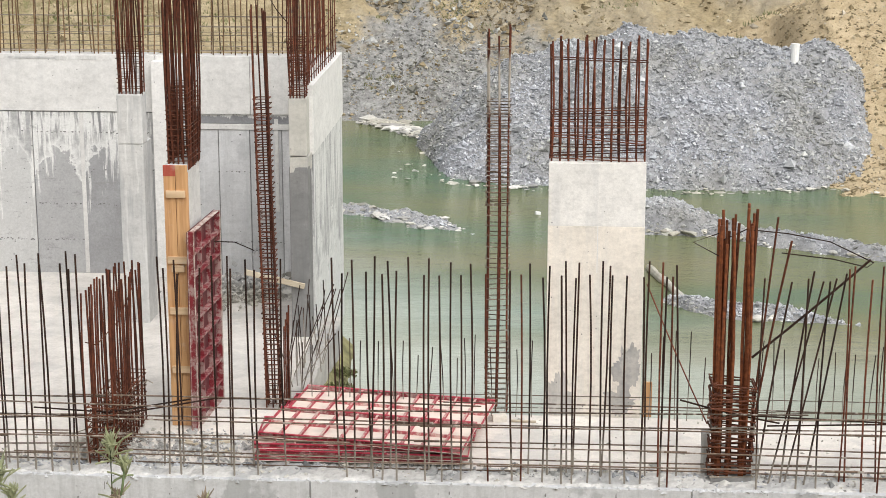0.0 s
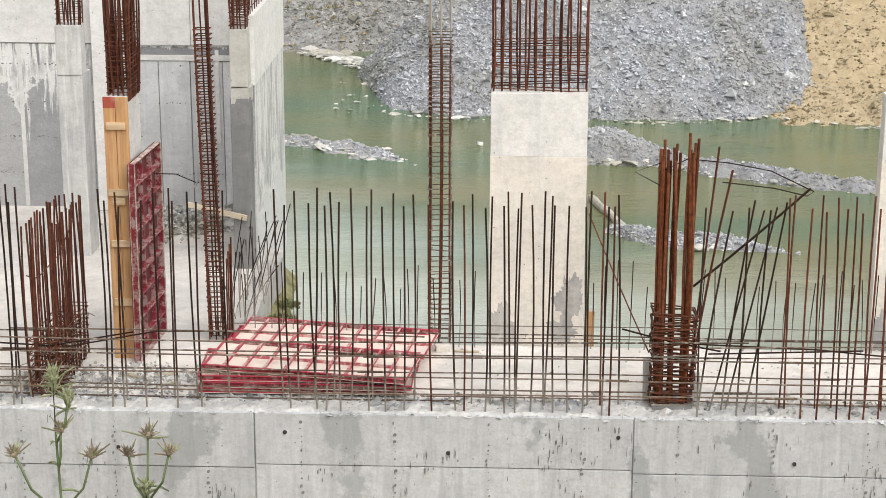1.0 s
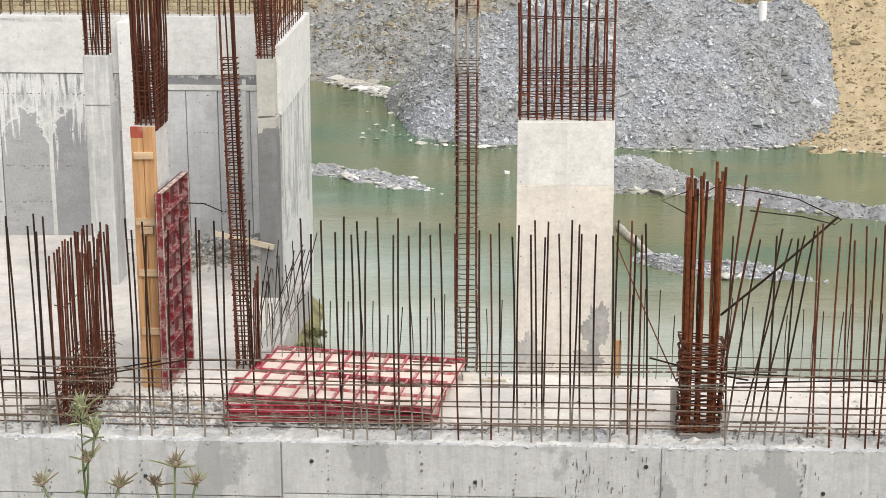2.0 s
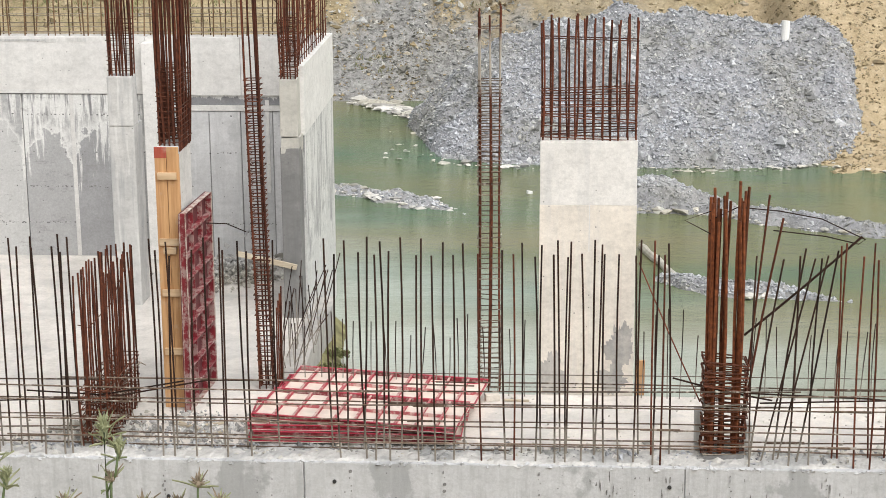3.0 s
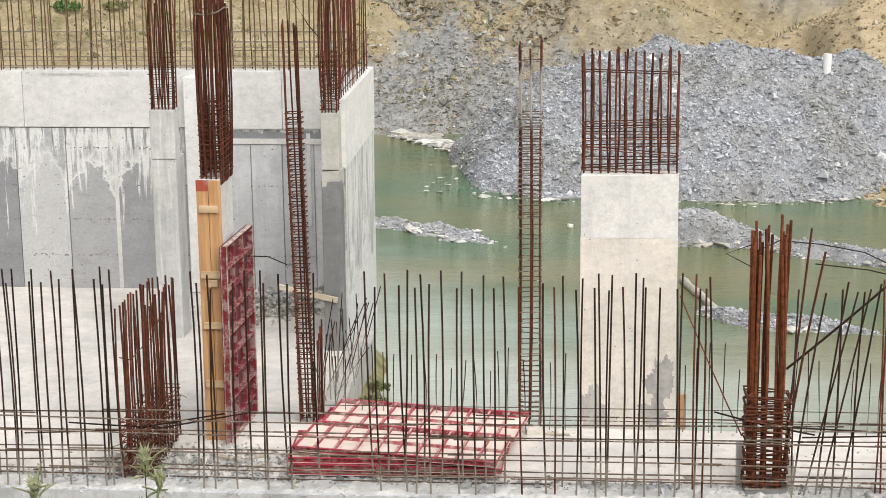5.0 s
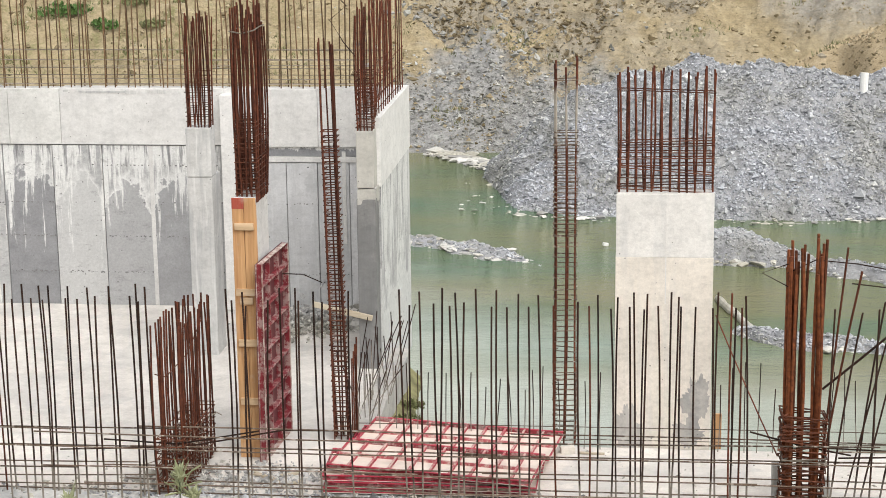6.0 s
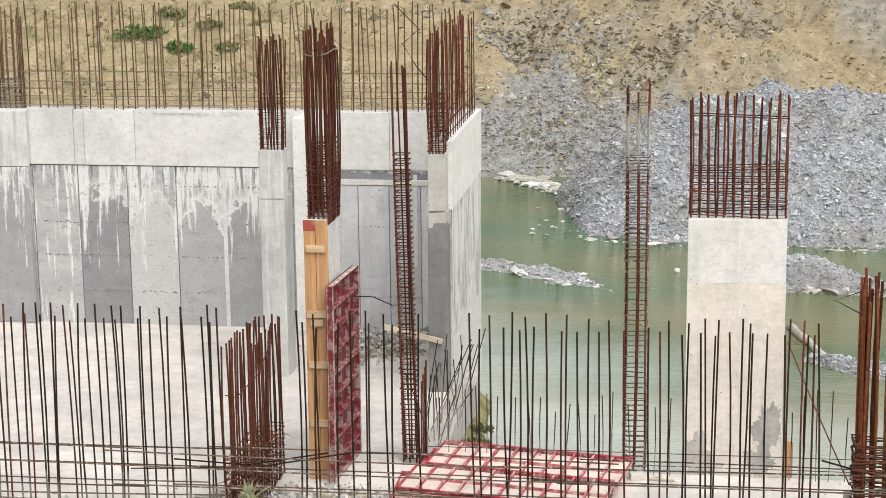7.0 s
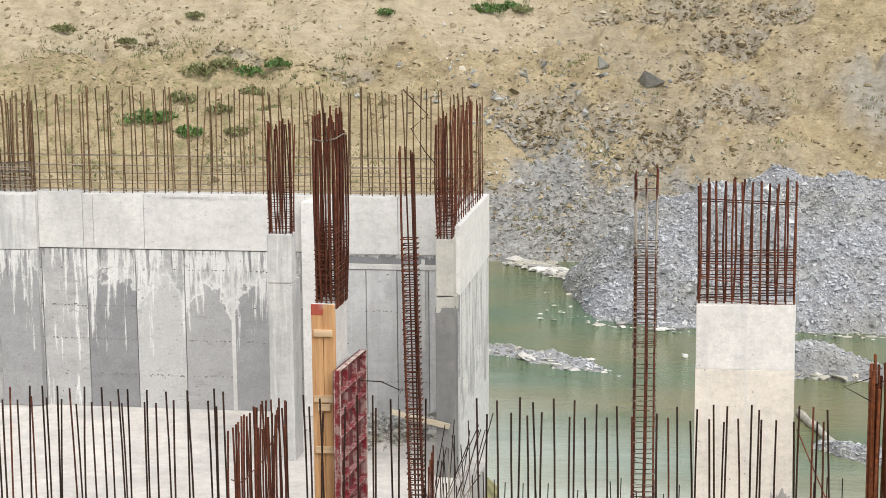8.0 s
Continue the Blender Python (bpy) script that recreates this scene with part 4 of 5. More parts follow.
# closing walls out of sight
thing("wall_side", "concrete side wall of the core", "wall", kind="structure", data=mesh_of(box(bmesh.new(), -17.8, -17.5, 22.6, 32.5, -2, 4), "wall_side", M_WALL))


# ---- piers and columns ----
def pier(x0, x1, label):
    root = thing("concrete_pier", label, "pier", "concrete piers", at=((x0 + x1) / 2, 24.80, 0))
    h = (x1 - x0) / 2
    part("lower_pour", box(bmesh.new(), -h, h, 0.0, 0.28, -0.4, 2.757, 0.006), M_PIER, root)
    part("upper_pour", box(bmesh.new(), -h + 0.004, h - 0.004, 0.004, 0.276, 2.759, 3.645, 0.006), M_PIERTOP, root, "greyer upper pour")
    for cx, cz, rx, rz in ((-h + 0.19, 0.26, 0.19, 0.34), (h - 0.20, 0.66, 0.18, 0.38), (h - 0.27, 0.22, 0.22, 0.20)):
        bm = bmesh.new()
        ring = []
        for i in range(120):
            a = i * math.pi / 60
            f = 1 + 0.45 * fbm(math.cos(a) + cx * 3, math.sin(a) + cz, 1.6) + 0.22 * fbm(math.cos(a) + cx, math.sin(a) + cz * 5, 7.0)
            ring.append(bm.verts.new((min(h - 0.01, max(-h + 0.01, cx + rx * math.cos(a) * f)), -0.004 - 0.002 * cz, max(0.0, cz + rz * math.sin(a) * f))))
        bm.faces.new(ring)
        tagged(part("damp_patch", bm, M_PATCH, root, "grey damp cement patch"), kind="stuff")
    part("seam_crust", uneven(grid_box(bmesh.new(), 0.012, 0.026, -0.001, 0.01, 2.1, 3.62, 0.02), 0.004, 3 + x0), M_PIERTOP, root, "rough cement line down the middle")
    part("top_crust", uneven(grid_box(bmesh.new(), -h + 0.01, h - 0.01, 0.01, 0.27, 3.63, 3.665, 0.07), 0.018, 5 + x0), M_PIERTOP, root)
    return root


pier(-0.28, 1.06, "cream concrete pier standing on the slab's edge")
pier(5.10, 6.45, "grey concrete pier farther along the slab")
cage("rusted bars rising from a concrete pier", 0.39, 24.94, 1.28, 0.2, 3.60, 5.32, 12, 2, spaced(3.70, 4.42, 0.085) + [5.05], 0.0145, M_RUST_BAR, top_jitter=0.07, spread=0.012, tie_radius=0.008)

# ladder-like column cage
cage("slender rusted column cage on the slab", -0.98, 25.0, 0.30, 0.24, 0.0, 5.42, 3, 3, spaced(0.05, 0.95, 0.075) + spaced(1.06, 3.0, 0.152) + spaced(3.06, 4.5, 0.074) + [5.2], 0.0125, M_LADDER_BAR, tie_material=M_DUST_BAR, top_jitter=0.09, spread=0.01, tie_radius=0.0075)
# thin cage, slightly leaning
cage("thin leaning column cage with dense ties", -4.18, 24.95, 0.19, 0.2, 0.0, 5.72, 3, 3, spaced(0.05, 4.5, 0.075), 0.012, M_RUST_BAR, lean=(-0.10, 0), tie_radius=0.008, top_jitter=0.07, spread=0.012)
root = thing("short_bars", "bundle of short rusted bars beside a column cage", "rebar", "rebar cages", at=(-4.02, 24.9, 0))
for k in range(4):
    bar(root, (k * 0.02, k * 0.02, 0), (k * 0.02 + 0.01, k * 0.02, 1.2 + 0.1 * k), 0.012, M_RUST_BAR)

# shuttered wall-column
root = thing("shuttered_column", "concrete wall-column with timber shutter on its end", "column", "wall columns", at=(-5.30, 24.04, 0))
part("column_body", box(bmesh.new(), -0.15, 0.15, 0.0, 0.85, -0.2, 3.70, 0.01), M_POUR, root)
shutter = part("shutter", box(bmesh.new(), -0.165, 0.165, -0.012, -0.002, 0.02, 3.6), M_WOOD, root)
for k in range(2):
    x = -0.165 + 0.166 * k
    part("plank", box(bmesh.new(), x, x + 0.160, -0.045, -0.013, 0.0, 3.69 + 0.01 * k, 0.004), M_WOOD, shutter, "orange shutter plank")
part("plank_end", box(bmesh.new(), -0.168, 0.0, -0.047, -0.0125, 3.55, 3.70, 0.004), M_STAINED, shutter, "red-stained plank end")
for z, w in ((3.26, 0.13), (2.34, 0.14), (2.22, 0.09), (1.62, 0.13), (0.78, 0.13)):
    part("batten", box(bmesh.new(), -w, w, -0.085, -0.046, z, z + 0.095, 0.005), M_PALEWOOD, shutter, "pale nailed batten")
cage("dense rusted bars above a shuttered wall-column", -5.27, 24.46, 0.27, 0.72, 3.62, 6.10, 5, 13, spaced(3.74, 4.72, 0.07), 0.0135, M_RUST_BAR, top_jitter=0.28, spread=0.022, cross=2, inner=8, tie_radius=0.007)

band = thing("wire_ring", "pale wire ring tied round tall bars", "wire", at=(-5.27, 24.46, 5.93))
part("wire", tube(bmesh.new(), [(-0.16, -0.38, 0.02), (0.0, -0.39, -0.01), (0.17, -0.38, 0.03), (0.17, 0.0, 0.04), (0.16, 0.38, 0.03), (-0.16, 0.38, 0.0), (-0.165, 0.0, 0.01), (-0.16, -0.38, 0.02)], 0.010, 5), M_PALE_BAR, band)

# grey column in the middle of the core
root = thing("concrete_column", "weathered grey concrete column with offset pours", "column", "wall columns", at=(-7.12, 29.0, 0))
part("lower_pour", box(bmesh.new(), -0.215, 0.20, 0.015, 0.62, -0.2, 3.02, 0.02), M_COLUMN, root)
part("upper_pour", box(bmesh.new(), -0.21, 0.205, 0.0, 0.33, 3.022, 3.84, 0.02), M_COLUMN, root)
cage("rusted bars rising from a grey column", -7.12, 29.17, 0.36, 0.26, 3.8, 5.62, 7, 5, spaced(3.93, 4.72, 0.08), 0.0125, M_RUST_BAR, top_jitter=0.12, spread=0.02)

# cages of the back and wing walls
cage("rusted column bars on the back wall", -12.93, 32.3, 0.72, 0.22, 3.98, 5.72, 8, 3, spaced(4.02, 4.56, 0.06), 0.012, M_OLD_BAR, tie_material=M_PALE_BAR, tie_radius=0.009, top_jitter=0.06, spread=0.012)
cage("rusted column bars at the wing wall's end", -4.29, 28.60, 0.24, 0.34, 3.88, 5.80, 5, 4, spaced(3.93, 4.85, 0.075), 0.0115, M_RUST_BAR, top_jitter=0.10, spread=0.015, cross=1, tie_radius=0.007)
root = thing("wall_rebar", "two rows of rusted starter bars on the wing wall", "rebar", "starter bars", at=(0, 0, 0))
r = random.Random(17)
y = 28.95
while y < 32.45:
    for x in (-4.36, -4.16):
        yy = y + r.gauss(0, 0.02)
        bar(root, (x, yy, 4.0), (x + r.gauss(0, 0.02), yy + r.gauss(0, 0.03), 5.85 + r.uniform(-0.12, 0.08)), 0.0095, M_RUST_BAR)
    y += 0.25
for z in (4.15, 4.35, 4.55, 4.75):
    for x in (-4.345, -4.175):
        bar(root, (x, 28.8, z + r.gauss(0, 0.01)), (x, 32.45, z + r.gauss(0, 0.02)), 0.008, M_TIE)
root = thing("wall_rebar", "long rows of rusted starter bars on the back wall", "rebar", "starter bars", at=(0, 0, 0))
x = -17.2
while x < -4.5:
    for yy in (32.27, 32.46):
        xx = x + r.gauss(0, 0.035)
        lean = r.gauss(0, 0.03) if r.random() < 0.9 else r.gauss(0, 0.18)
        bar(root, (xx, yy, 4.0), (xx + lean, yy, 5.95 + r.uniform(-0.14, 0.06)), 0.012, M_OLD_BAR)
    x += 0.205 + r.gauss(0, 0.012)
for z in (4.08, 4.22, 4.38, 4.55, 4.72):
    for yy in (32.285, 32.445):
        bar(root, (-17.2, yy, z + r.gauss(0, 0.02)), (-4.5, yy, z + r.gauss(0, 0.02)), 0.007, M_PALE_BAR)
bm = tube(bmesh.new(), [(-5.6, 32.3, 5.95), (-5.15, 32.28, 5.5), (-5.45, 32.25, 5.25), (-5.2, 32.22, 4.85), (-5.0, 32.25, 4.6)], 0.01)
part("bent_bar", bm, M_DARK_BAR, root, "bent loose bar")

# ---- front wall: starter bars in two rows with long horizontals ----
root = thing("wall_rebar", "two rows of dark rusted starter bars on the front wall", "rebar", "starter bars", at=(0, 0, 0))
FRONT_ROW = [-7.10, -6.86, -6.67, -6.42, -6.28, -5.09, -4.90, -4.63, -4.23, -3.93, -2.81, -2.51, -2.31, -2.13, -1.78, -1.59, -1.32, -1.01, -0.71, -0.57, -0.30, -0.07, 0.11, 0.28, 0.56, 0.74, 0.95, 1.23, 1.31, 2.43, 2.96, 3.23, 3.75]
BACK_ROW = [-7.06, -6.78, -6.43, -6.31, -5.23, -5.01, -4.53, -4.33, -4.10, -3.64, -2.99, -2.74, -2.44, -2.27, -2.01, -1.75, -1.47, -1.22, -0.47, -0.22, -0.02, 0.15, 0.45, 0.54, 1.03, 1.20, 1.37, 3.51, 3.58]
r = random.Random(23)
for row, y, base, top in ((FRONT_ROW, 22.12, -0.02, 2.76), (BACK_ROW, 22.45, -0.02, 2.84)):
    row = list(row)
    v = -7.3
    while v > -12:
        row.append(v + r.gauss(0, 0.03))
        v -= 0.21
    v = 3.95
    while v < 7:
        row.append(v + r.gauss(0, 0.03))
        v += 0.21
    for x in row:
        lean = r.gauss(-0.01, 0.03)
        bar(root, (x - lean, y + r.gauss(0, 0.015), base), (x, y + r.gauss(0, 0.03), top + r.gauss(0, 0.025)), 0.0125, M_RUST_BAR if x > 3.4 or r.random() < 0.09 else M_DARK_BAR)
for x0, x1 in ((2.75, 3.02), (2.60, 3.14), (2.80, 3.30), (3.05, 3.42), (2.45, 2.75)):
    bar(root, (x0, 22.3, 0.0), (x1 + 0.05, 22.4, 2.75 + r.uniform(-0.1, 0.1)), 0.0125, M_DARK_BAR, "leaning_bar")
for y, zs in ((22.10, (0.26, 0.48, 0.76, 0.97)), (22.47, (0.06, 0.21, 0.42, 0.66, 0.92))):
    for z in zs:
        x = -12.0
        while x < 7.0:
            w = r.uniform(4.5, 6.5)
            bar(root, (x, y, z + r.gauss(0, 0.02)), (x + w, y, z + r.gauss(0, 0.02)), 0.010, M_DUST_BAR, "horizontal_bar")
            x += w - 0.5
# loose sagging rods lying through the mesh
for pts in (((-7.6, 22.6, 0.55), (-5.9, 22.62, 0.62), (-4.6, 22.7, 0.85), (-3.4, 22.9, 0.80)), ((-7.0, 22.62, 0.70), (-6.0, 22.6, 0.66), (-4.9, 22.62, 0.86)), ((2.4, 22.7, 0.78), (4.0, 22.72, 0.72), (5.4, 22.7, 0.60)), ((2.6, 22.66, 0.66), (4.6, 22.7, 0.72))):
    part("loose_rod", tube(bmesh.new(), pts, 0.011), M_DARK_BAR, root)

# low starter bars along the slab's far edge
root = thing("low_rebar", "row of thin low bars along the slab's far edge", "rebar", "starter bars", at=(0, 0, 0))
x = -3.9
while x < 6.5:
    if not -0.35 < x < 1.1:
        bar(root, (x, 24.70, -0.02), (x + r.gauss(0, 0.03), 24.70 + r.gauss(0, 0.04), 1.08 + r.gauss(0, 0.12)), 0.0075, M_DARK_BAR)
    x += r.uniform(0.12, 0.26)
for z in (0.12, 0.3):
    bar(root, (-3.9, 24.71, z), (6.4, 24.71, z + 0.02), 0.006, M_DUST_BAR, "horizontal_bar")

# ---- left wall cage, running away from the front wall ----
cage("dense dark wall cage with tangled ties", -6.05, 23.32, 0.34, 1.76, 0.0, 2.31, 4, 13, spaced(0.08, 0.80, 0.085), 0.0135, M_RUST_BAR, inner=2, top_jitter=0.05, spread=0.009, cross=3, tie_radius=0.008, slope=-0.02)
tangle = thing("tie_wire_tangle", "tangle of loose tie wire and bent bars", "wire", at=(-6.05, 23.25, 0))
r = random.Random(31)
for k in range(190):
    q = [Vector((r.uniform(-0.14, 0.16), r.uniform(-0.8, 0.75), r.uniform(0.03, 0.75)))]
    for j in range(3):
        q.append(q[-1] + Vector((r.gauss(0, 0.07), r.gauss(0, 0.10), r.gauss(0, 0.05))))
        q[-1].z = max(0.02, q[-1].z)
    part("wire", tube(bmesh.new(), q, 0.007, 5), r.choice((M_PALE_BAR, M_PALE_BAR, M_DUST_BAR, M_TIE)), tangle)
bm = tube(bmesh.new(), [(-0.17, -0.80, 1.66), (-0.05, -0.7, 1.60), (0.1, -0.1, 1.75), (0.15, 0.5, 2.05)], 0.008)
part("wire", bm, M_TIE, tangle)

# ---- column cage on the front wall, bars fanned out ----
root = thing("rebar_cage", "tall rusted column cage with bundled bars and dense ties", "rebar", "rebar cages", at=(2.13, 22.58, 0))
r = random.Random(37)
for x, n, top in ((-0.165, 12, 3.45), (-0.03, 4, 3.55), (0.15, 12, 3.40)):
    for k in range(n):
        bx, by = x + r.gauss(0, 0.027), r.uniform(-0.2, 0.2)
        bar(root, (bx, by, 0.0), (bx + r.gauss(-0.005, 0.022) + x * 0.08, by + r.gauss(0, 0.03), top + r.uniform(-0.35, 0.2)), 0.019, M_ORANGE_BAR)
for dx, top in ((0.48, 3.45), (0.66, 3.15)):
    bar(root, (0.22, -0.1, 0.3), (dx, -0.05, top), 0.015, M_RUST_BAR, "leaning_bar")
tie, pale_tie = stirrup_mesh(0.55, 0.48, 0.010, M_TIE), stirrup_mesh(0.54, 0.47, 0.010, M_PALE_BAR)
for z in spaced(0.06, 1.28, 0.042):
    t = part("tie", tie if r.random() < 0.72 or z > 0.75 else pale_tie, M_TIE, root)
    t.matrix_local = pose(r.gauss(0, 0.012), r.gauss(0, 0.01), z, r.gauss(0, 3), r.gauss(0, 5), r.gauss(0, 3))
bar(root, (0.23, 0.0, 1.60), (1.66, 0.05, 2.90), 0.016, M_DARK_BAR, "slanting_bar")
bar(root, (0.62, 0.02, 0.72), (-0.66, -0.02, 1.02), 0.012, M_DARK_BAR, "slanting_bar")
for pts in (((-0.25, 0, 3.1), (0.1, 0.02, 3.27), (0.62, 0.04, 3.22), (1.15, 0.05, 3.12), (1.7, 0.05, 2.86), (1.62, 0.05, 2.80), (1.2, 0.04, 2.90), (0.55, 0.04, 2.97)), ((-0.24, 0, 3.22), (-0.56, 0.0, 3.10), (-0.22, 0, 2.92))):
    part("wire_loop", tube(bmesh.new(), pts, 0.008, 5), M_DARK_BAR, root)
bm = uneven(grid_box(bmesh.new(), -0.27, 0.27, -0.26, 0.25, -0.05, 0.06, 0.05), 0.06, 12)
part("kicker", bm, M_DARKGREY, root, "rough grey concrete kicker")
for x, w, h in ((-0.31, 0.05, 0.55), (0.32, 0.06, 0.36)):
    part("mortar_lump", uneven(grid_box(bmesh.new(), x - w, x + w, 0.02, 0.2, -0.04, h, 0.05), 0.05, 7 + x), M_COLUMN, root, "rough mortar lump")
brace = thing("slanting_rod", "thin rusted rod leaning beside the pier", "rebar", at=(0, 0, 0))
bar(brace, (1.86, 23.0, 0.55), (1.10, 24.6, 2.0), 0.010, M_RUST_BAR)

# ---- red steel form panels ----
def form_panel(length, width, ribs, rails, label, material=M_RED, depth=0.09, face=M_SHEET, edge=None, flange=None, web=M_REDDARK):
    """A steel form panel lying flat: sheet below, frame and ribs above."""
    edge, flange = edge or material, flange or material
    root = thing("form_panel", label, "formwork panel", "red form panels")
    part("sheet", box(bmesh.new(), 0, length, 0, width, 0, 0.008), face, root, "cement-coated sheet")
    for y in (0.0, width - 0.012):
        inner = 0.028 if y == 0 else -0.028
        # the default darker web colour paints shade into the recess between flanges
        part("side_rail", box(bmesh.new(), 0, length, y + inner, y + inner + 0.012, 0.009, depth, 0.003), web, root)
        for z in (0.009, depth + 0.001):
            part("flange", box(bmesh.new(), 0, length, y - (0.0 if y == 0 else 0.028), y + (0.04 if y == 0 else 0.012), z, z + 0.009, 0.002), edge, root)
    for x in (0.0, length - 0.012):
        part("end_rail", box(bmesh.new(), x, x + 0.012, 0.042, width - 0.042, 0.019, depth, 0.003), edge, root)
    for k in range(1, ribs):
        x = length * k / ribs
        part("rib", box(bmesh.new(), x - 0.006, x + 0.006, 0.042, width - 0.042, 0.009, depth - 0.004), material, root)
        part("rib_flange", box(bmesh.new(), x - 0.014, x + 0.014, 0.042, width - 0.03, depth - 0.003, depth + 0.006), flange, root)
    for k in range(1, rails):
        y = width * k / rails
        for j in range(ribs):
            a, c = length * j / ribs, length * (j + 1) / ribs
            part("stiffener", box(bmesh.new(), a + 0.008, c - 0.008, y - 0.012, y + 0.012, 0.009, depth * 0.85), flange, root)
    return root


lay = form_panel(2.75, 1.10, 10, 2, "worn red steel form panel lying in a stack", M_RED, 0.06, flange=M_DUSTRED)
STACK = [
    ((-4.08, 22.57, 0.04), 0.4, 0.0, 0.0), ((-3.97, 23.70, 0.00), -2.0, 0.0, 0.0),
    ((-4.00, 22.58, 0.118), -0.8, 0.1, 0.0), ((-3.98, 23.70, 0.075), -1.5, 0.1, 0.0),
    ((-4.09, 22.60, 0.198), 1.2, 0.4, 0.0), ((-3.94, 23.76, 0.150), -5.0, 0.3, 0.0),
    ((-4.05, 22.82, 0.280), -7.5, 0.9, 0.0), ((-3.86, 23.95, 0.225), -8.2, 0.7, 0.0),
]
first = True
for (x, y, z), turn, drop, side in STACK:
    m = pose(x, y, z + 0.005, side, drop, turn)
    if first:
        lay.matrix_basis = m
        first = False
    else:
        copy_thing(lay, m)
stand = form_panel(2.82, 1.42, 9, 3, "dark red steel form panel standing against a wall-column", M_REDDARK, 0.09, M_REDSHEET, M_DUSTEDGE)
stand.matrix_basis = Matrix.Translation((-5.155, 23.80, 0.0)) @ Matrix.Rotation(radians(0.4), 4, "Y") @ Matrix.Rotation(radians(-4), 4, "Z") @ Matrix(((0, 0, 1, 0), (0, 1, 0, 0), (-1, 0, 0, 2.82), (0, 0, 0, 1)))

# ---- loose things on the slab ----
def lump(name, dims, at, turn, material, label, category):
    ob = thing(name, label, category, data=mesh_of(box(bmesh.new(), *dims, 0.008), name, material))
    ob.matrix_basis = pose(*at, *turn)
    return ob


lump("cement_block", (-0.10, 0.10, -0.06, 0.06, 0, 0.09), (-0.92, 24.5, 0.0), (0, 0, 12), M_PIER, "pale cement block on the slab", "block")
lump("timber_plank", (-0.5, 0.5, -0.02, 0.02, -0.045, 0.045), (-4.70, 28.34, 0.97), (0, 13, 0), M_OLDWOOD, "pale plank propped across the core", "timber")
lump("timber_plank", (-0.06, 0.06, -0.02, 0.02, 0, 0.52), (1.16, 24.82, -0.002), (0, 0, 0), M_WOOD, "short upright shutter board at the pier's foot", "timber")
lump("timber_plank", (-0.42, -0.05, -0.02, 0.02, 0, 0.03), (-0.35, 24.45, 0.0), (0, 0, -4), M_OLDWOOD, "thin plank lying by the pier", "timber")
bm = tube(bmesh.new(), [(1.62 + 0.66 * f, 36.2 - 2.55 * f, -0.74 - 0.03 * f) for f in (0, 0.12, 0.25, 0.37, 0.5, 0.62, 0.75, 0.88, 1.0)], [0.06, 0.08, 0.07, 0.09, 0.08, 0.07, 0.09, 0.07, 0.05], 9)
thing("timber_beam", "pale cement-caked beam half sunk in the pond", "beam", data=mesh_of(uneven(bm, 0.05, 3), "timber_beam", M_PALESTONE))
lump("plastic_bag", (-0.06, 0.06, -0.05, 0.05, 0, 0.07), (-0.7, 41.0, -0.8), (0, 10, 20), M_PLASTIC, "white plastic scrap floating by the pier", "litter")
post = thing("plastic_pipe", "white plastic pipe stub on the gravel heap", "pipe", data=mesh_of(tube(bmesh.new(), [(0, 0, -0.3), (0.02, 0.02, 0.5)], 0.11, 14), "plastic_pipe", M_PLASTIC))
post.location = (5.83, 48.4, heap_z(5.83, 48.4))
r = random.Random(41)
spots = [(r.gauss(-5.75, 0.5), r.gauss(31.1, 0.5), abs(r.gauss(0, 0.07)), r.uniform(0.5, 1.6)) for _ in range(1100)]
chips("rubble_pile", "small pile of grey rubble by the back wall", "rubble", [s for s in spots if s[0] < -4.5 and s[1] < 32.1], 0.032, M_RUBBLE, 0.7, 61)
wire = thing("hooked_wire", "thin hooked wire stretched between panel and cage", "wire", at=(0, 0, 0))
part("wire", tube(bmesh.new(), [(-4.93, 24.7, 2.48), (-4.7, 25.0, 2.40), (-4.42, 25.06, 2.26), (-4.30, 25.05, 2.30)], 0.008, 5), M_DARK_BAR, wire)
part("hook", tube(bmesh.new(), [(-4.46, 25.06, 2.20), (-4.40, 25.06, 2.30), (-4.34, 25.06, 2.22)], 0.02, 6), M_FRONT, wire)
sticks = thing("rod_litter", "loose rods leaning at the slab's corner", "rebar", at=(0, 0, 0))
for k in range(26):
    x, y = r.uniform(-4.2, -3.65), r.uniform(24.9, 28.0)
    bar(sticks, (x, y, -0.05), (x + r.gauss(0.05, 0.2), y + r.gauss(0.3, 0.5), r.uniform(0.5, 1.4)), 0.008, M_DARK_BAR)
spots = [(r.uniform(-8, 5), r.uniform(22.7, 24.6), 0.0, r.uniform(0.3, 1.0)) for _ in range(260)] + [(r.gauss(-4.6, 0.5), r.gauss(23.2, 0.4), 0.0, r.uniform(0.4, 1.4)) for _ in range(160)]
chips("slab_rubble", "cement crumbs scattered on the slab", "rubble", spots, 0.03, M_PALESTONE, 0.6, 62)

spots = [(r.gauss(-4.85, 0.35), r.gauss(23.1, 0.3), abs(r.gauss(0, 0.03)), r.uniform(0.5, 1.8)) for _ in range(420)]
chips("rubble_pile", "broken cement and stones at the foot of a shuttered column", "rubble", [s for s in spots if s[1] > 22.6 and s[0] < -4.2], 0.022, M_RUBBLE, 0.7, 63)
spots = [(r.gauss(-6.0, 0.3), r.gauss(22.9, 0.25), abs(r.gauss(0, 0.05)), r.uniform(0.5, 1.6)) for _ in range(380)]
chips("rubble_pile", "grey rubble round the foot of a wall cage", "rubble", [s for s in spots if s[1] > 22.6], 0.03, M_RUBBLE, 0.7, 64)
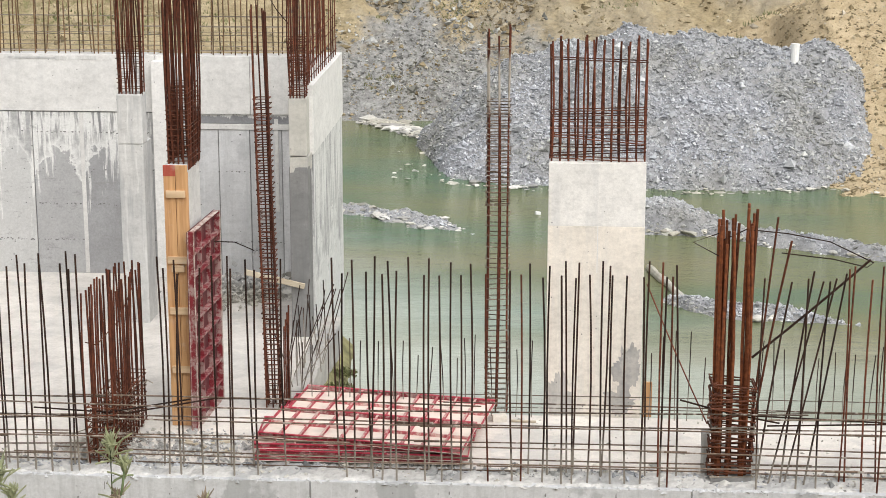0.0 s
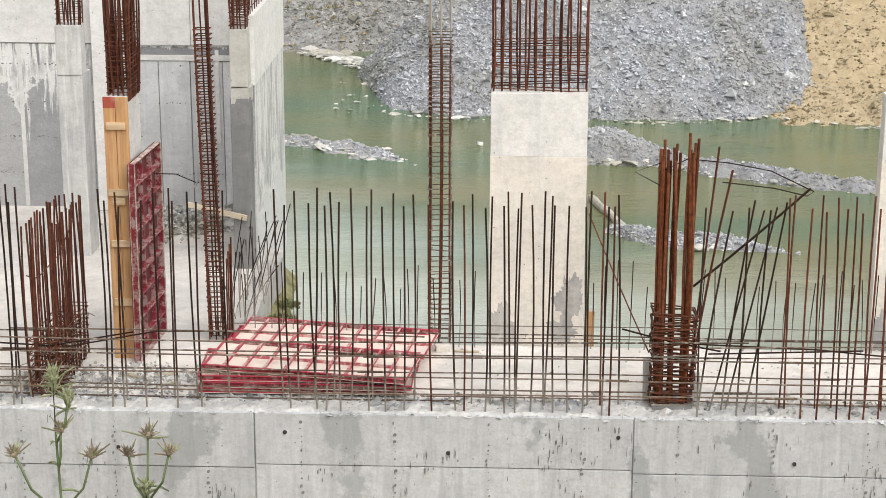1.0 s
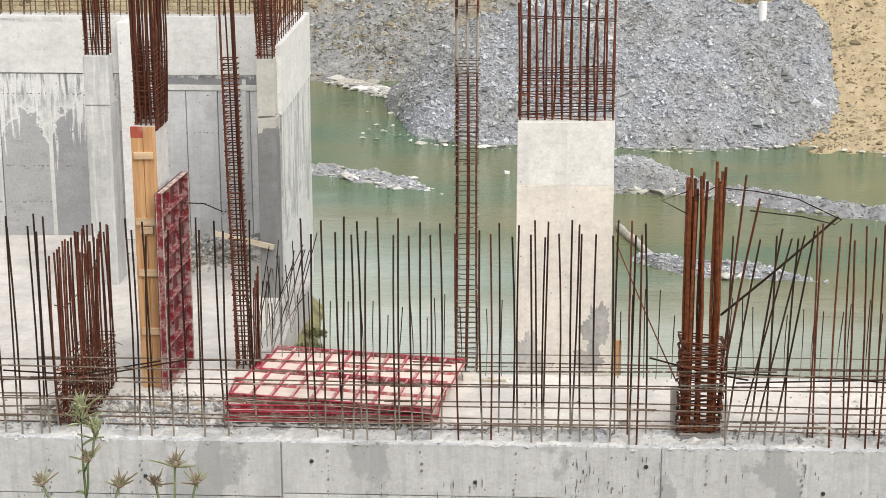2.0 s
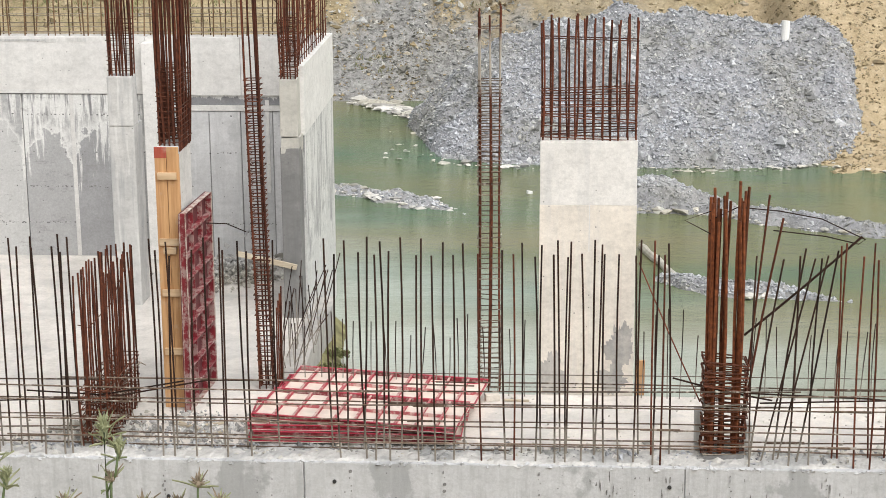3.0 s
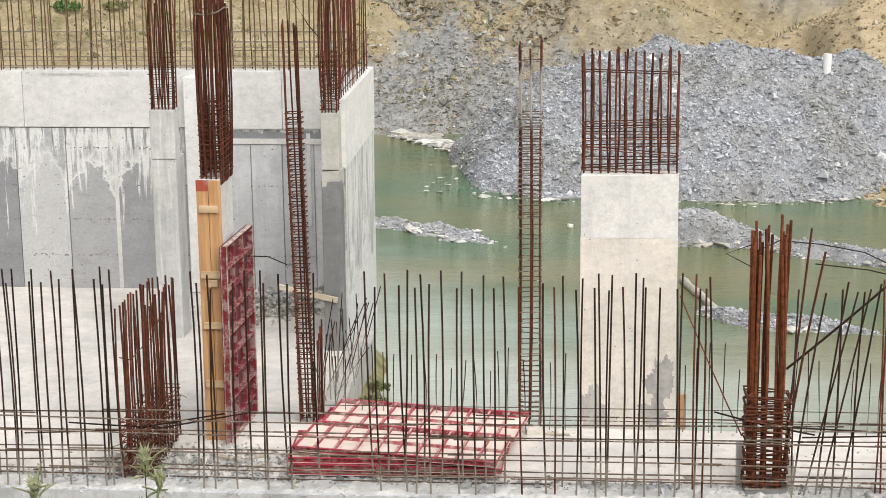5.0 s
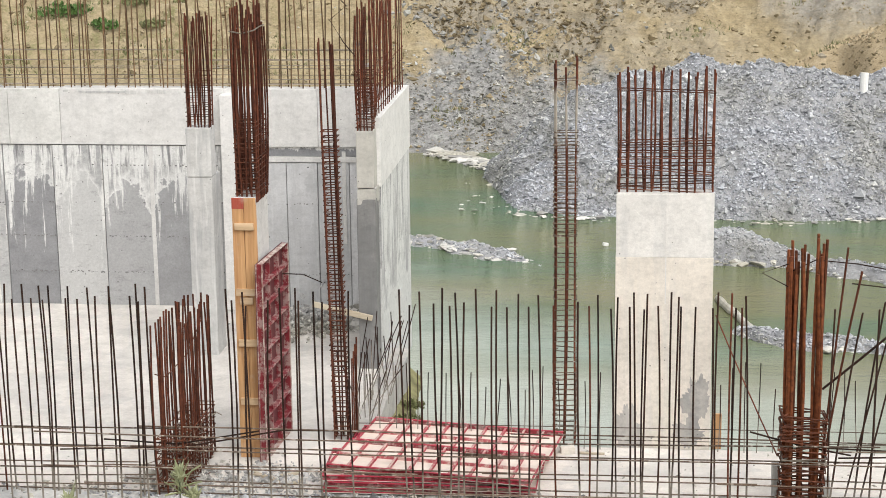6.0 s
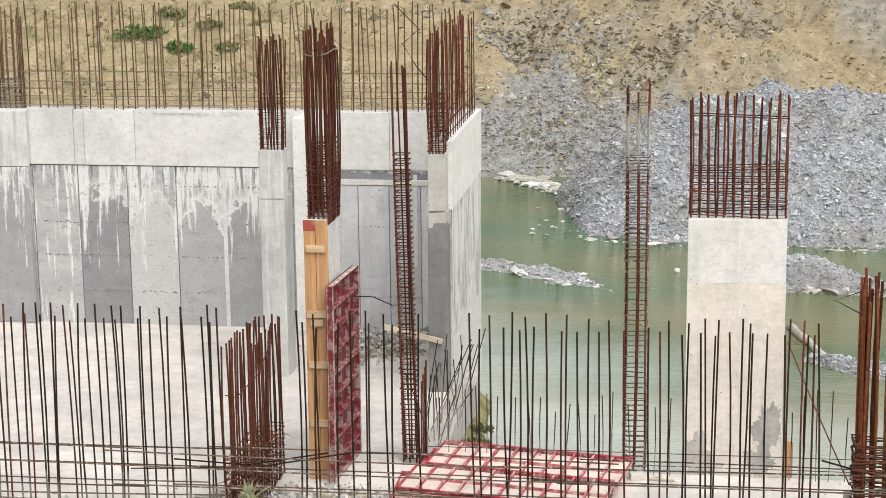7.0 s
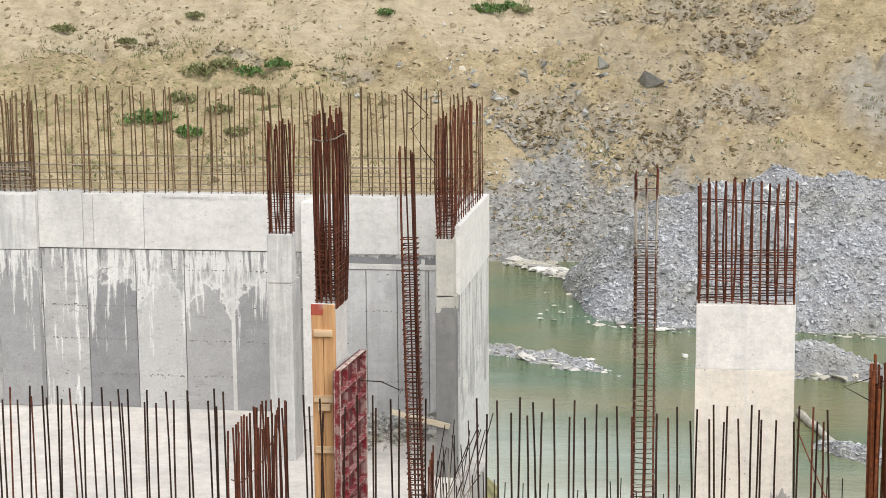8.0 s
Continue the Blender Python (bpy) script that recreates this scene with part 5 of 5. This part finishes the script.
for k in range(5):
    lump("timber_scrap", (-0.18 + 0.02 * k, 0.16, -0.025, 0.025, 0, 0.03), (-5.0 + r.uniform(-0.3, 0.5), 23.3 + r.uniform(-0.4, 0.4), 0.002 + 0.002 * k), (0, 0, r.uniform(0, 180)), M_OLDWOOD, "short timber scrap on the slab", "timber")

# bank of soil beside the slab's edge
bank = sheet("soil_bank", steps((-3.95, -2.6, 0.1)), steps((24.9, 30.5, 0.1)), lambda x, y: -0.30 - (x + 3.9) * 0.95 + 0.05 * fbm(x, y, 1.5) - 0.05 * (y - 25), M_MUD)
thing("soil_bank", "muddy soil bank between slab and pond", "soil", kind="stuff", data=bank)


# ---- thistles on the near bank ----
def thistle(x, y, head_z, heads, label, seed, leaves=14):
    r = random.Random(seed)
    ground = ground_z(x, y)
    root = thing("thistle", label, "plant", "thistles", at=(x, y, ground))
    h = head_z - ground

    def sway(z):
        return Vector((0.05 * math.sin(2.5 * z / h + seed) * (1 - z / h), 0.0, z))

    stem = [sway(h * i / 8) for i in range(9)]
    part("stem", tube(bmesh.new(), stem, [0.0052 - 0.0003 * i for i in range(9)], 7), M_STEM, root, smooth=True)

    def leaf(bm, base, direction, length, width, bend=0.35):
        d = Vector(direction).normalized()
        side = d.cross(Vector((0, 0, 1))).normalized()
        pts = []
        for i in range(6):
            f = i / 5
            c = Vector(base) + d * length * f + Vector((0, 0, -bend * length * f * f))
            w = width * math.sin(math.pi * min(0.98, f * 0.85 + 0.12)) * (1.25 if i % 2 else 0.75)
            pts.append((bm.verts.new(c - side * w), bm.verts.new(c + Vector((0, 0, -0.004))), bm.verts.new(c + side * w)))
        for a, c in zip(pts, pts[1:]):
            bm.faces.new((a[0], a[1], c[1], c[0]))
            bm.faces.new((a[1], a[2], c[2], c[1]))

    for (dx, dz, size, green) in heads:
        top = Vector((dx, 0.0, h + dz))
        if abs(dx) > 0.005 or abs(dz) > 0.005:
            foot = sway(h + dz - 0.10 - abs(dx) * 0.6)
            part("branch", tube(bmesh.new(), [foot, foot.lerp(top, 0.55) + Vector((dx * 0.12, 0, -0.02)), top], 0.0032, 6), M_STEM, root, smooth=True)
        bm = bmesh.new()
        bmesh.ops.create_icosphere(bm, subdivisions=2, radius=size * 0.5, matrix=Matrix.Translation(top))
        for k in range(46):
            a, e = r.uniform(0, 6.28), r.uniform(-0.1, 1.5)
            d = Vector((math.cos(a) * math.cos(e), math.sin(a) * math.cos(e), math.sin(e)))
            tip = top + d * size * r.uniform(0.8, 1.3)
            tube(bm, [top + d * size * 0.4, tip], [0.0022, 0.0004], 4)
        part("flower_head", bm, M_BRACT if green else M_HEAD, root, "green spiny flower head" if green else "dry spiny flower head")
        for k in range(22 if green else 12):
            a, bm = r.uniform(0, 6.28), bmesh.new()
            leaf(bm, top - Vector((0, 0, size * (r.uniform(0.2, 2.4) if green else 0.4))), (math.cos(a), math.sin(a), r.uniform(0.1, 2.6)), size * r.uniform(1.8, 3.3), 0.0034 if green else 0.0026, 0.12)
            part("bract", bm, M_BRACT if r.random() < 0.6 or green else M_HEAD, root)
    for k in range(leaves):
        bm = bmesh.new()
        z = h * (0.25 + 0.72 * k / leaves)
        a = k * 2.4 + seed
        leaf(bm, sway(z), (math.cos(a), math.sin(a), r.uniform(-0.3, 0.7)), r.uniform(0.04, 0.085), 0.0055)
        part("leaf", bm, M_LEAF, root)


thistle(-1.085, 4.09, 7.085, [(0, 0, 0.022, True), (0.035, -0.05, 0.017, True), (0.012, -0.135, 0.019, False), (0.085, -0.20, 0.021, False), (-0.105, -0.20, 0.020, False)], "tall green thistle with spiny bracts and dry heads", 1)
thistle(-0.86, 4.08, 6.945, [(0, 0, 0.021, False), (-0.05, -0.05, 0.018, False), (0.05, -0.045, 0.018, False), (-0.01, -0.13, 0.016, True)], "shorter thistle with three dry heads", 2, 8)
thistle(-1.332, 4.0, 7.043, [(0, 0, 0.022, True), (0.03, -0.05, 0.018, True)], "green thistle with spiny bracts on the near bank", 3)
